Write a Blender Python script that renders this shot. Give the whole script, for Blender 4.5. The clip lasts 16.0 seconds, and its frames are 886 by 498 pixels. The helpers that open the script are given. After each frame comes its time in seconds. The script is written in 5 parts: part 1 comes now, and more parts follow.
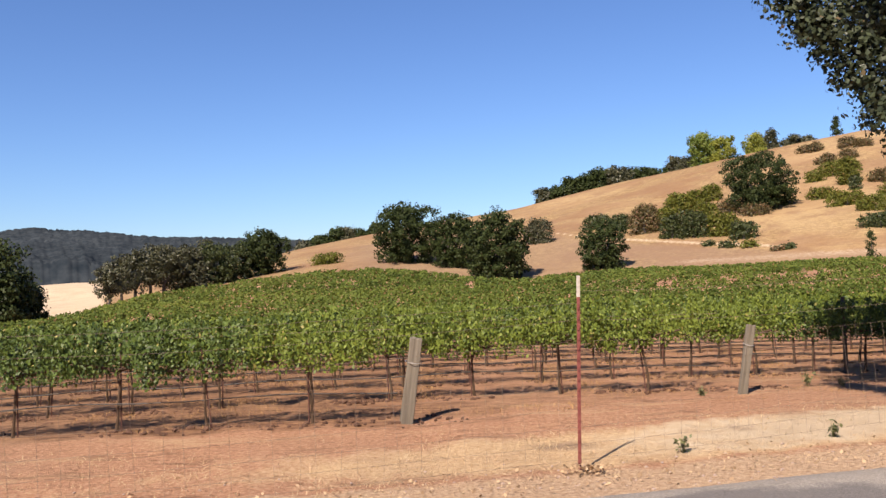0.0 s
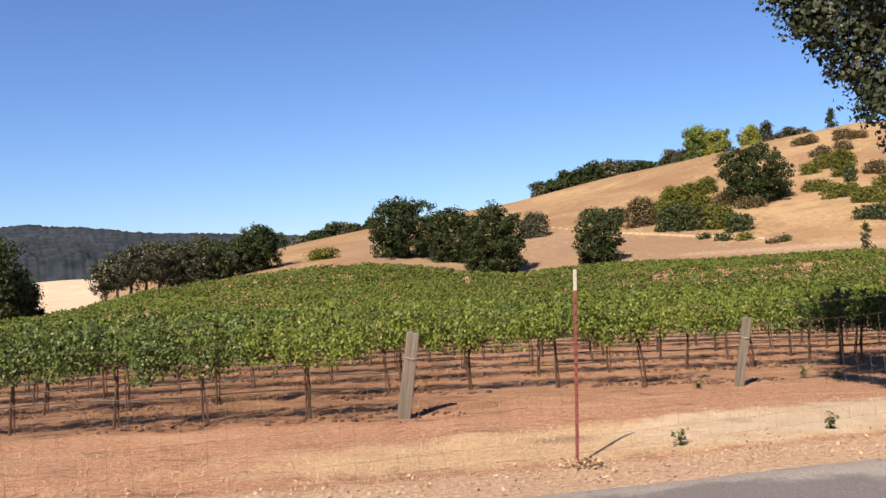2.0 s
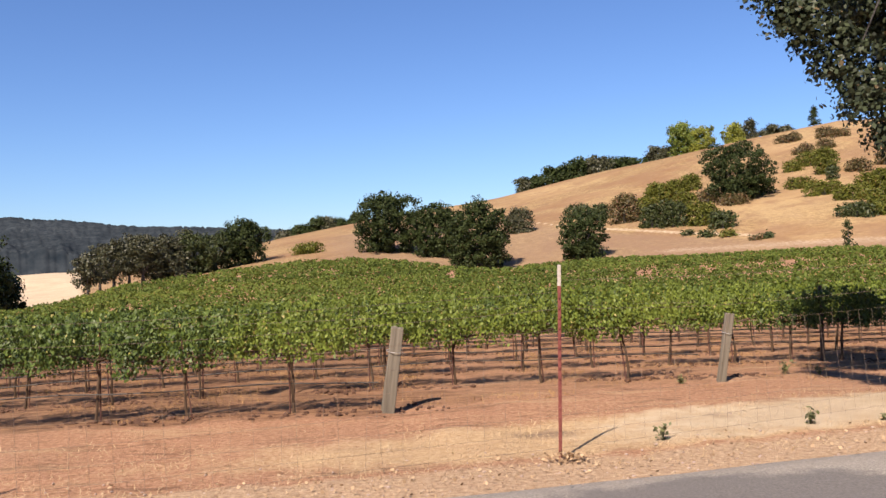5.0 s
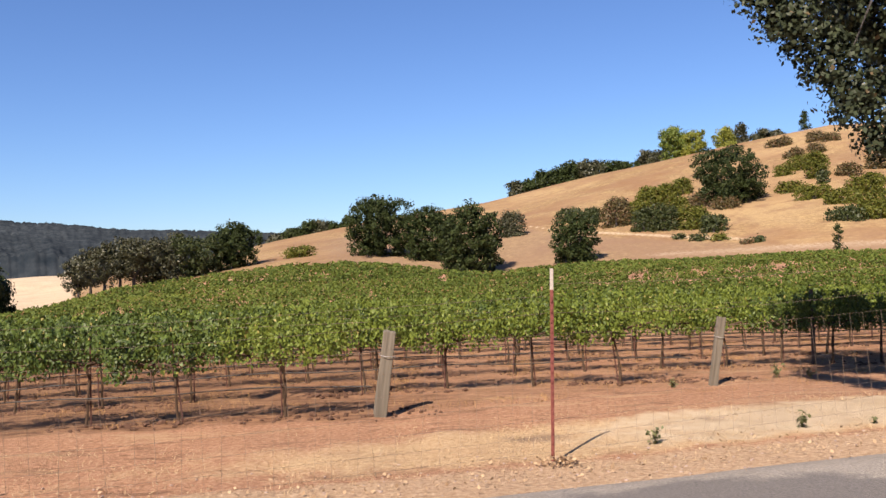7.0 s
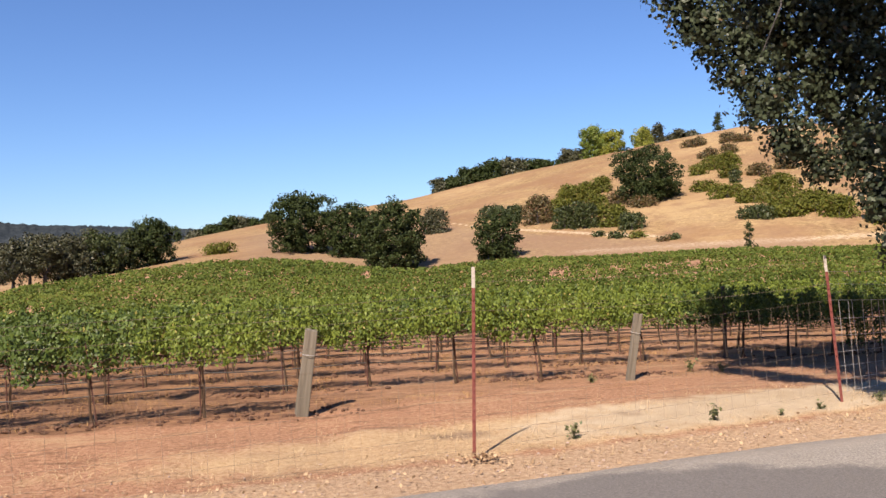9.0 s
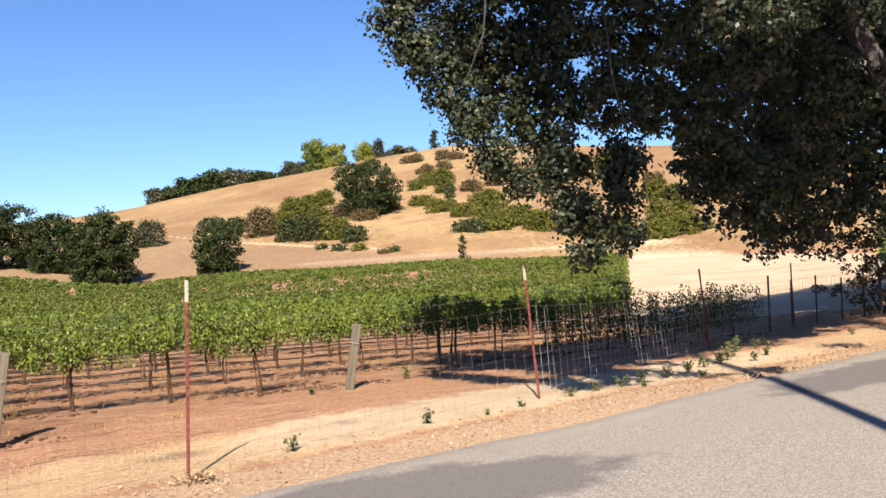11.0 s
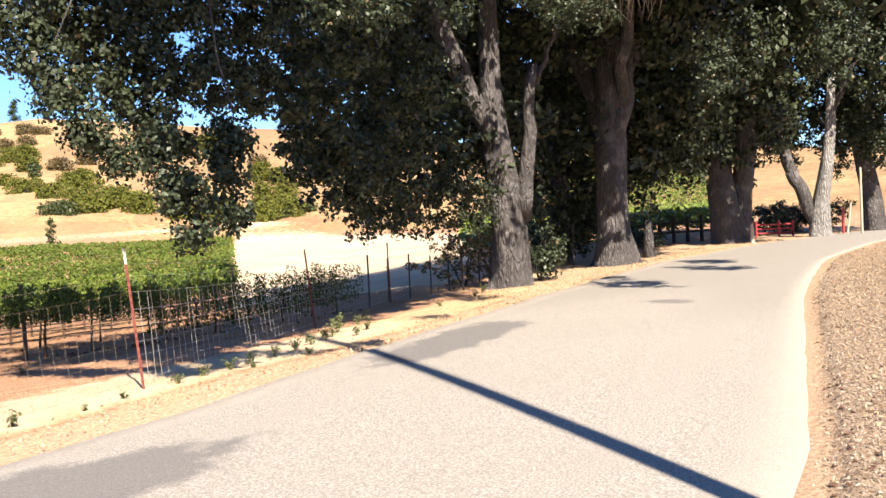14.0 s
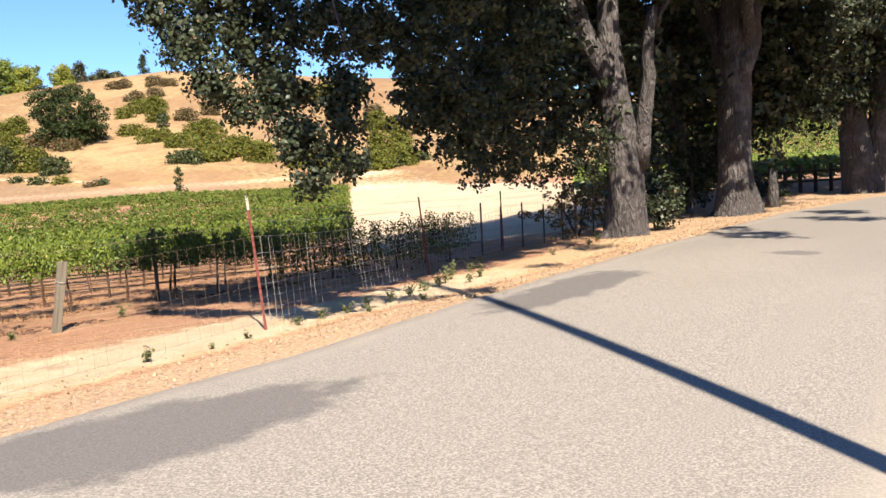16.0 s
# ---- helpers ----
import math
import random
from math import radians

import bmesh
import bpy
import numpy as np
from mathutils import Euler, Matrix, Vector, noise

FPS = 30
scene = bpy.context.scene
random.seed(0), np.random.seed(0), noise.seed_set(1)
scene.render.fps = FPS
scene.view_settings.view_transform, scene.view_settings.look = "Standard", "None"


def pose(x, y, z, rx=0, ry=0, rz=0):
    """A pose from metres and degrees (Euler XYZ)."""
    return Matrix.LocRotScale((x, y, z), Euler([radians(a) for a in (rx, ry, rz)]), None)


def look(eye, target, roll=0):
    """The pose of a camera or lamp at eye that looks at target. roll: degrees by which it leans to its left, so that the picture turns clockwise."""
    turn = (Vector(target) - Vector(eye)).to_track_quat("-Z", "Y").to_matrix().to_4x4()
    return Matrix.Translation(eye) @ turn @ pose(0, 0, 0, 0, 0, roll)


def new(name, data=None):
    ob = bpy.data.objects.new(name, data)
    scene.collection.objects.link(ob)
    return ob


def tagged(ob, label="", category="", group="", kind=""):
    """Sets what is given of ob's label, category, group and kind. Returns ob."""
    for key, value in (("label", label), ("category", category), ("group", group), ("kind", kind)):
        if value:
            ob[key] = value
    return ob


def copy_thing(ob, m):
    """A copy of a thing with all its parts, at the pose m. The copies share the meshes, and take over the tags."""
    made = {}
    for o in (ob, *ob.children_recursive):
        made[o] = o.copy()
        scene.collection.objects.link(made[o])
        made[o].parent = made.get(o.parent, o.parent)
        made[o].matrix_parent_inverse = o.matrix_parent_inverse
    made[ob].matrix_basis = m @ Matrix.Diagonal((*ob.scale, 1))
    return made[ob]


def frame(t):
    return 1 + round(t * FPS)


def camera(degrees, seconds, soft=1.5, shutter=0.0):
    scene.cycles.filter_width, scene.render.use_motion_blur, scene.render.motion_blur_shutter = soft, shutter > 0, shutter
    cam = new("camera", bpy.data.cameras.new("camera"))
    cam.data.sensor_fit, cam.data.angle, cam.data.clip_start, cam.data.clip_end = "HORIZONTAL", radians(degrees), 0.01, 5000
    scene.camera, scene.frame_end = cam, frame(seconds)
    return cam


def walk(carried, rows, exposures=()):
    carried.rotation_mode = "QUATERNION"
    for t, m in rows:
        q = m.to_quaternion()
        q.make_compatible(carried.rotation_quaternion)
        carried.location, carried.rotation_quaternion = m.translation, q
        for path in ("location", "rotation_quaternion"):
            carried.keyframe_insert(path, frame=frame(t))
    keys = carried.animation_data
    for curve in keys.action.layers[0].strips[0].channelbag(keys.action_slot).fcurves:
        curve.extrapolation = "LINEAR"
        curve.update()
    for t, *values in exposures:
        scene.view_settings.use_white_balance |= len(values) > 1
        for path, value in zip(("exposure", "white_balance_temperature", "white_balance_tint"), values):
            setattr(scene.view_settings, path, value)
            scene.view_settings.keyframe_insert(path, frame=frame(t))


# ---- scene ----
cam = camera(53.88, 16.0)
PATH = [
    (0.0, -0.019, 0.009, 1.603, 1.03, 2.32, 0.00),
    (0.5, -0.022, 0.013, 1.605, 1.26, 2.16, -0.73),
    (1.0, -0.017, 0.007, 1.602, 0.99, 2.29, -0.93),
    (1.5, -0.023, 0.013, 1.604, 0.77, 2.75, -0.14),
    (2.0, -0.023, 0.015, 1.603, 0.66, 2.68, -0.26),
    (2.5, -0.026, 0.011, 1.602, 0.79, 2.60, -0.66),
    (3.0, -0.022, 0.016, 1.603, 0.76, 2.56, -0.68),
    (3.5, -0.024, 0.016, 1.602, 0.48, 2.37, -0.99),
    (6.0, -0.021, 0.007, 1.601, 0.27, 2.44, -1.56),
    (6.5, -0.022, 0.008, 1.603, 0.43, 2.28, -1.94),
    (7.0, -0.025, 0.020, 1.602, 0.50, 2.34, -1.78),
    (7.5, -0.022, 0.010, 1.603, 0.39, 2.36, -1.67),
    (8.0, -0.015, 0.009, 1.602, 0.51, 2.47, -2.31),
    (8.2, -0.023, 0.016, 1.616, 0.35, 2.51, -2.81),
    (10.3, 0.003, -0.038, 1.609, 0.51, 2.03, -17.67),
    (10.5, 0.006, -0.046, 1.603, 0.59, 2.16, -19.58),
    (11.0, 0.019, -0.038, 1.606, 0.14, 2.69, -24.86),
    (11.5, 0.013, -0.035, 1.597, -0.58, 2.86, -28.89),
    (12.0, 0.024, -0.036, 1.603, -1.62, 2.26, -35.85),
    (12.5, 0.032, -0.014, 1.602, -2.04, 2.55, -42.01),
    (13.0, 0.042, 0.003, 1.596, -2.43, 2.72, -46.27),
    (13.5, 0.030, 0.002, 1.593, -2.33, 2.79, -50.27),
    (14.0, 0.027, 0.004, 1.590, -2.28, 3.01, -50.39),
    (14.5, 0.032, 0.014, 1.587, -2.38, 3.21, -50.17),
    (15.0, 0.027, 0.001, 1.587, -2.24, 3.30, -48.73),
    (15.5, 0.025, 0.007, 1.579, -2.89, 3.35, -46.44),
    (16.0, 0.031, 0.024, 1.572, -5.24, 3.02, -42.99),
]
walk(cam, [(t, pose(x, y, z, 90 + p, r, w)) for t, x, y, z, p, r, w in PATH],
     exposures=[(0.0, 0.97, 6650, 17), (8.2, 0.97, 6650, 17), (10.5, 1.16, 6550, 13), (11.5, 1.35, 6500, 11), (12.5, 1.58, 6500, 10), (13.0, 1.70, 6500, 10), (14.0, 1.85, 6500, 10),
                (14.5, 1.68, 6500, 10), (15.5, 1.62, 6500, 10), (16.0, 1.50, 6500, 10)])

# ---- sky and sun: late-summer afternoon, sun behind and to the left of the first view ----
SUN_EL, SUN_AZ = 47.0, 207.8   # azimuth clockwise from +y, degrees
SUN_DIR = Vector((math.sin(radians(SUN_AZ)) * math.cos(radians(SUN_EL)),
                  math.cos(radians(SUN_AZ)) * math.cos(radians(SUN_EL)), math.sin(radians(SUN_EL))))
world = bpy.data.worlds.new("sky_world")
scene.world = world
world.use_nodes = True
wn = world.node_tree.nodes
sky = wn.new("ShaderNodeTexSky")
sky.sky_type, sky.sun_disc = "NISHITA", False
sky.sun_elevation, sky.sun_rotation = radians(SUN_EL), radians(SUN_AZ)
sky.air_density, sky.dust_density, sky.ozone_density = 1.0, 0.05, 4.0
tint = wn.new("ShaderNodeMix")
tint.data_type, tint.blend_type = "RGBA", "MULTIPLY"
tint.inputs["Factor"].default_value, tint.inputs["B"].default_value = 1.0, (0.75, 0.96, 1.27, 1)
world.node_tree.links.new(sky.outputs[0], tint.inputs["A"])
world.node_tree.links.new(tint.outputs["Result"], wn["Background"].inputs[0])
wn["Background"].inputs[1].default_value = 0.056
sun = new("sun", bpy.data.lights.new("sun", "SUN"))
sun.data.energy, sun.data.angle, sun.data.color = 4.8, radians(0.5), (1.0, 0.885, 0.735)
sun.matrix_basis = look(SUN_DIR * 50, (0, 0, 0))


# ---- materials ----
def nodes_of(name, rough=0.8, spec=0.3):
    m = bpy.data.materials.new(name)
    m.use_nodes = True
    t = m.node_tree
    b = t.nodes["Principled BSDF"]
    b.inputs["Roughness"].default_value = rough
    b.inputs["Specular IOR Level"].default_value = spec
    return m, t, b


def ramp(t, fac, stops):
    r = t.nodes.new("ShaderNodeValToRGB")
    e = r.color_ramp.elements
    while len(e) < len(stops):
        e.new(0.5)
    for el, (p, c) in zip(e, stops):
        el.position, el.color = p, (*c, 1)
    t.links.new(fac, r.inputs[0])
    return r.outputs[0]


def noise_tex(t, scale, detail=6.0, rough=0.6, coord=None, dist=0.0):
    n = t.nodes.new("ShaderNodeTexNoise")
    n.inputs["Scale"].default_value, n.inputs["Detail"].default_value = scale, detail
    n.inputs["Roughness"].default_value, n.inputs["Distortion"].default_value = rough, dist
    if coord is not None:
        t.links.new(coord, n.inputs["Vector"])
    return n.outputs["Fac"]


def mix(t, fac, a, b, how="MIX"):
    m = t.nodes.new("ShaderNodeMix")
    m.data_type, m.blend_type = "RGBA", how
    for sock, v in ((m.inputs["Factor"], fac), (m.inputs["A"], a), (m.inputs["B"], b)):
        if isinstance(v, (int, float)):
            sock.default_value = v
        elif isinstance(v, tuple):
            sock.default_value = (*v, 1)
        else:
            t.links.new(v, sock)
    return m.outputs["Result"]


def calc(t, op, a, b=0.5, clamp=False):
    m = t.nodes.new("ShaderNodeMath")
    m.operation, m.use_clamp = op, clamp
    for sock, v in zip(m.inputs, (a, b)):
        if isinstance(v, (int, float)):
            sock.default_value = v
        else:
            t.links.new(v, sock)
    return m.outputs[0]


def bump(t, b, height, strength=0.5, distance=0.02):
    n = t.nodes.new("ShaderNodeBump")
    n.inputs["Strength"].default_value, n.inputs["Distance"].default_value = strength, distance
    t.links.new(height, n.inputs["Height"])
    t.links.new(n.outputs[0], b.inputs["Normal"])


def coords(t):
    return t.nodes.new("ShaderNodeTexCoord").outputs["Object"]


def attr(t, name):
    a = t.nodes.new("ShaderNodeAttribute")
    a.attribute_name = name
    return a.outputs["Fac"]


def leaf_material(name, dark, light, dry=None, dry_share=0.0, spec=0.35, rough=0.5, through_light=0.25, bands=None):
    m, t, b = nodes_of(name, rough, spec)
    rnd = t.nodes.new("ShaderNodeNewGeometry").outputs["Random Per Island"]
    c = ramp(t, rnd, [(0.0, dark), (1.0, light)])
    big = noise_tex(t, 0.6, 3.0, 0.5, coords(t))
    c = mix(t, ramp(t, big, [(0.35, (0.0,) * 3), (0.7, (0.5,) * 3)]), c, light)
    if bands:
        mp = t.nodes.new("ShaderNodeMapping")
        mp.inputs["Scale"].default_value = bands
        t.links.new(coords(t), mp.inputs[0])
        row = noise_tex(t, 1.0, 5.0, 0.65, mp.outputs[0])
        c = mix(t, ramp(t, row, [(0.48, (0.0,) * 3), (0.66, (0.75,) * 3)]), c, tuple(v * 0.75 for v in dark))
        c = mix(t, ramp(t, row, [(0.34, (0.45,) * 3), (0.48, (0.0,) * 3)]), c, (light[0] * 1.2, light[1] * 1.08, light[2]))
    if dry:
        k = calc(t, "FRACT", calc(t, "MULTIPLY", rnd, 17.31))
        c = mix(t, calc(t, "LESS_THAN", k, dry_share), c, dry)
    t.links.new(c, b.inputs["Base Color"])
    tr = t.nodes.new("ShaderNodeBsdfTranslucent")
    t.links.new(c, tr.inputs[0])
    ms = t.nodes.new("ShaderNodeMixShader")
    ms.inputs[0].default_value = through_light
    t.links.new(b.outputs[0], ms.inputs[1])
    t.links.new(tr.outputs[0], ms.inputs[2])
    t.links.new(ms.outputs[0], t.nodes["Material Output"].inputs[0])
    return m


def plain_material(name, c1, c2, scale=8.0, rough=0.8, spec=0.3, relief=0.3, stretch=None, metal=0.0, fine=None):
    m, t, b = nodes_of(name, rough, spec)
    b.inputs["Metallic"].default_value = metal
    co = coords(t)
    if stretch:
        mp = t.nodes.new("ShaderNodeMapping")
        mp.inputs["Scale"].default_value = stretch
        t.links.new(co, mp.inputs[0])
        co = mp.outputs[0]
    n1 = noise_tex(t, scale, 8.0, 0.65, co)
    n2 = noise_tex(t, scale * 0.13, 3.0, 0.5, co)
    c = mix(t, ramp(t, n1, [(0.3, (0.0,) * 3), (0.7, (1.0,) * 3)]), c1, c2)
    c = mix(t, ramp(t, n2, [(0.3, (0.0,) * 3), (0.7, (0.45,) * 3)]), c, tuple(v * 0.6 for v in c1))
    t.links.new(c, b.inputs["Base Color"])
    bump(t, b, n1, relief, 0.02)
    return m


def bark_material(name, tone):
    m, t, b = nodes_of(name, 0.95, 0.1)
    co = coords(t)
    mp = t.nodes.new("ShaderNodeMapping")
    mp.inputs["Scale"].default_value = (1, 1, 0.30)
    t.links.new(co, mp.inputs[0])
    vor = t.nodes.new("ShaderNodeTexVoronoi")
    vor.feature = "DISTANCE_TO_EDGE"
    vor.inputs["Scale"].default_value = 11.0
    warp = t.nodes.new("ShaderNodeVectorMath")
    warp.operation = "ADD"
    t.links.new(mp.outputs[0], warp.inputs[0])
    push = t.nodes.new("ShaderNodeTexNoise")
    push.inputs["Scale"].default_value = 5.0
    push.inputs["Detail"].default_value = 4.0
    t.links.new(mp.outputs[0], push.inputs["Vector"])
    shrink = t.nodes.new("ShaderNodeVectorMath")
    shrink.operation = "SCALE"
    shrink.inputs["Scale"].default_value = 0.22
    t.links.new(push.outputs["Color"], shrink.inputs[0])
    t.links.new(shrink.outputs[0], warp.inputs[1])
    t.links.new(warp.outputs[0], vor.inputs["Vector"])
    rough = noise_tex(t, 26.0, 6.0, 0.7, mp.outputs[0])
    sun_fleck = noise_tex(t, 1.7, 5.0, 0.6, co)
    plate = calc(t, "ADD", calc(t, "MULTIPLY", vor.outputs["Distance"], 2.2), calc(t, "MULTIPLY", rough, 1.0))
    c = ramp(t, plate, [(0.15, tuple(v * 0.40 for v in tone)), (0.6, tuple(v * 0.75 for v in tone)), (1.1, tone)])
    # Pale blotches put into the bark colour for sun flecks on the trunks.
    c = mix(t, ramp(t, sun_fleck, [(0.52, (0.0,) * 3), (0.70, (0.6,) * 3)]), c, tuple(min(0.4, v * 2.4) for v in tone))
    t.links.new(c, b.inputs["Base Color"])
    bump(t, b, plate, 1.0, 0.06)
    return m


VINE_LEAF = leaf_material("vine_leaf", (0.036, 0.064, 0.010), (0.165, 0.212, 0.034), (0.28, 0.24, 0.07), 0.012, spec=0.2, rough=0.5, through_light=0.18, bands=(0.5, 0.9, 0.4))
# Darker leaf: deep green vines, and shade put into the row under the oak.
DEEP_OR_SHADED_VINE_LEAF = leaf_material("deep_or_shaded_vine_leaf", (0.016, 0.034, 0.007), (0.095, 0.140, 0.027), (0.24, 0.22, 0.06), 0.012, spec=0.25, rough=0.48, through_light=0.13)
FAR_VINE_LEAF = leaf_material("upper_vine_leaf", (0.040, 0.069, 0.010), (0.129, 0.168, 0.031), (0.224, 0.155, 0.060), 0.04, spec=0.15, rough=0.6, bands=(0.045, 0.30, 0.1))
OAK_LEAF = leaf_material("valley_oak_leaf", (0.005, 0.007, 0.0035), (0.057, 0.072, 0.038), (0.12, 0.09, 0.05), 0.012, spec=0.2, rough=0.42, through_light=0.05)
LIVE_OAK_LEAF = leaf_material("live_oak_leaf", (0.012, 0.020, 0.006), (0.043, 0.058, 0.018), spec=0.1, through_light=0.05)
GREY_LEAF = leaf_material("grey_olive_leaf", (0.024, 0.027, 0.012), (0.070, 0.071, 0.032), through_light=0.1)
YELLOW_LEAF = leaf_material("yellow_green_leaf", (0.094, 0.133, 0.016), (0.265, 0.265, 0.039))
GREEN_POPLAR = leaf_material("green_poplar_leaf", (0.070, 0.117, 0.016), (0.187, 0.226, 0.039))
SHRUB_LEAF = leaf_material("chaparral_leaf", (0.066, 0.076, 0.012), (0.144, 0.152, 0.027), (0.172, 0.117, 0.031), 0.05, spec=0.15)
DARK_SHRUB_LEAF = leaf_material("dark_shrub_leaf", (0.022, 0.033, 0.009), (0.066, 0.082, 0.023))
RUSTY_SHRUB_LEAF = leaf_material("rusty_shrub_leaf", (0.055, 0.048, 0.016), (0.125, 0.098, 0.034), (0.18, 0.10, 0.05), 0.2)
DRY_OAK_LEAF = leaf_material("dry_oak_leaf", (0.047, 0.047, 0.016), (0.109, 0.101, 0.039), (0.265, 0.156, 0.094), 0.3)
DRY_LEAF = leaf_material("dry_leaf", (0.218, 0.133, 0.074), (0.530, 0.390, 0.242), rough=0.8, spec=0.1)
MULCH_CHIP = leaf_material("mulch_chip", (0.140, 0.108, 0.080), (0.40, 0.325, 0.240), rough=0.85, spec=0.1, through_light=0.05)
BARK = bark_material("oak_bark", (0.104, 0.095, 0.092))
# Brighter copy of the bark: sunlight on the forked trunk as colour.
SUNLIT_BARK = bark_material("sunlit_oak_bark", (0.30, 0.285, 0.265))
VINE_WOOD = plain_material("vine_wood", (0.055, 0.035, 0.023), (0.125, 0.086, 0.058), 20.0, 0.9, 0.1, 0.8, (1, 1, 0.3))
POST_WOOD = plain_material("weathered_post_wood", (0.117, 0.101, 0.078), (0.242, 0.215, 0.168), 25.0, 0.9, 0.1, 0.6, (1, 1, 0.06))
RED_STEEL = plain_material("rusty_red_painted_steel", (0.133, 0.031, 0.025), (0.234, 0.078, 0.062), 30.0, 0.7, 0.3, 0.3)
WHITE_PAINT = plain_material("white_paint", (0.312, 0.265, 0.218), (0.515, 0.468, 0.413), 30.0, 0.6, 0.3, 0.1)
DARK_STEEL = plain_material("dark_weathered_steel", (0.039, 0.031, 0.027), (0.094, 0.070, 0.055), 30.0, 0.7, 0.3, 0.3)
WIRE = plain_material("galvanised_wire", (0.30, 0.285, 0.27), (0.46, 0.44, 0.42), 40.0, 0.5, 0.4, 0.1, metal=0.2)
STAKE_STEEL = plain_material("brown_stake_steel", (0.078, 0.035, 0.027), (0.156, 0.078, 0.058), 30.0, 0.8, 0.2, 0.3)
RUSTY_WIRE = plain_material("rusty_wire", (0.156, 0.117, 0.086), (0.250, 0.195, 0.148), 40.0, 0.7, 0.2, 0.1)
GATE_RED = plain_material("red_gate_paint", (0.328, 0.031, 0.039), (0.429, 0.062, 0.062), 20.0, 0.5, 0.4, 0.1)
PALE_WOOD = plain_material("pale_wood", (0.351, 0.296, 0.218), (0.484, 0.421, 0.328), 20.0, 0.8, 0.2, 0.3, (1, 1, 0.1))
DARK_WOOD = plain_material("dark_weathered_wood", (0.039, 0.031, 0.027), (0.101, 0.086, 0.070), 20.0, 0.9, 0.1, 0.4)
CLOD = plain_material("dark_earth_clod", (0.070, 0.039, 0.027), (0.172, 0.101, 0.070), 30.0, 1.0, 0.05, 0.6)
GRAVEL = plain_material("pinkish_gravel", (0.296, 0.211, 0.172), (0.484, 0.390, 0.328), 9.0, 0.9, 0.2, 0.3)
WEED_LEAF = leaf_material("weed_leaf", (0.070, 0.085, 0.032), (0.190, 0.200, 0.085))
STRAW_BLADE = leaf_material("straw_blade", (0.343, 0.226, 0.117), (0.577, 0.445, 0.265), rough=0.8, spec=0.1, through_light=0.15)
RUSTY_STRAW = leaf_material("rusty_straw", (0.20, 0.105, 0.045), (0.42, 0.26, 0.115), rough=0.8, spec=0.1, through_light=0.15)
DRIP_HOSE = plain_material("black_drip_hose", (0.023, 0.021, 0.020), (0.055, 0.047, 0.039), 20.0, 0.6, 0.3, 0.1)


def ground_material():
    m, t, b = nodes_of("dry_ground", 0.95, 0.1)
    co = coords(t)
    n_big = noise_tex(t, 0.25, 5.0, 0.6, co)
    n_mid = noise_tex(t, 2.2, 6.0, 0.65, co)
    n_fine = noise_tex(t, 22.0, 6.0, 0.7, co)
    wob = calc(t, "MULTIPLY", calc(t, "SUBTRACT", n_mid, 0.5), 0.9)
    dirt = ramp(t, n_fine, [(0.28, (0.172, 0.086, 0.047)), (0.5, (0.350, 0.186, 0.108)), (0.72, (0.505, 0.322, 0.205))])
    mp = t.nodes.new("ShaderNodeMapping")
    mp.inputs["Scale"].default_value = (0.45, 2.0, 1.0)
    t.links.new(co, mp.inputs[0])
    streak = noise_tex(t, 2.4, 7.0, 0.7, mp.outputs[0], 0.4)
    dirt = mix(t, ramp(t, streak, [(0.54, (0.0,) * 3), (0.66, (0.65,) * 3)]), dirt, (0.094, 0.045, 0.027))
    dirt = mix(t, ramp(t, noise_tex(t, 1.1, 7.0, 0.7, mp.outputs[0]), [(0.52, (0.0,) * 3), (0.68, (0.6,) * 3)]), dirt, (0.484, 0.343, 0.195))
    straw = ramp(t, n_fine, [(0.28, (0.328, 0.207, 0.101)), (0.5, (0.491, 0.343, 0.191)), (0.72, (0.608, 0.468, 0.289))])
    litter = ramp(t, n_fine, [(0.28, (0.211, 0.129, 0.078)), (0.5, (0.406, 0.281, 0.176)), (0.72, (0.593, 0.460, 0.312))])
    hill = ramp(t, noise_tex(t, 1.3, 9.0, 0.78, co), [(0.38, (0.125, 0.078, 0.034)), (0.5, (0.262, 0.176, 0.080)), (0.62, (0.400, 0.292, 0.142))])
    hill = mix(t, ramp(t, noise_tex(t, 0.07, 6.0, 0.6, co), [(0.44, (0.0,) * 3), (0.58, (0.75,) * 3)]), hill, (0.210, 0.115, 0.059))
    hill = mix(t, ramp(t, noise_tex(t, 0.025, 5.0, 0.6, co), [(0.48, (0.0,) * 3), (0.66, (0.6,) * 3)]), hill, (0.406, 0.294, 0.147))
    hill = mix(t, ramp(t, noise_tex(t, 0.32, 7.0, 0.7, co), [(0.49, (0.0,) * 3), (0.62, (0.6,) * 3)]), hill, (0.20, 0.115, 0.062))
    sand = ramp(t, n_mid, [(0.3, (0.440, 0.345, 0.225)), (0.7, (0.555, 0.450, 0.310))])

    def zone(under, over, name):
        k = calc(t, "ADD", attr(t, name), wob)
        return mix(t, ramp(t, k, [(0.35, (0.0,) * 3), (0.65, (1.0,) * 3)]), under, over)
    straw = mix(t, ramp(t, streak, [(0.50, (0.0,) * 3), (0.68, (0.55,) * 3)]), straw, (0.281, 0.176, 0.109))
    tilth = ramp(t, noise_tex(t, 5.0, 8.0, 0.75, mp.outputs[0], 0.3), [(0.38, (0.060, 0.030, 0.018)), (0.50, (0.205, 0.105, 0.058)), (0.66, (0.37, 0.215, 0.115))])
    dirt = zone(dirt, tilth, "tilled")
    c = zone(dirt, straw, "straw")
    c = zone(c, litter, "litter")
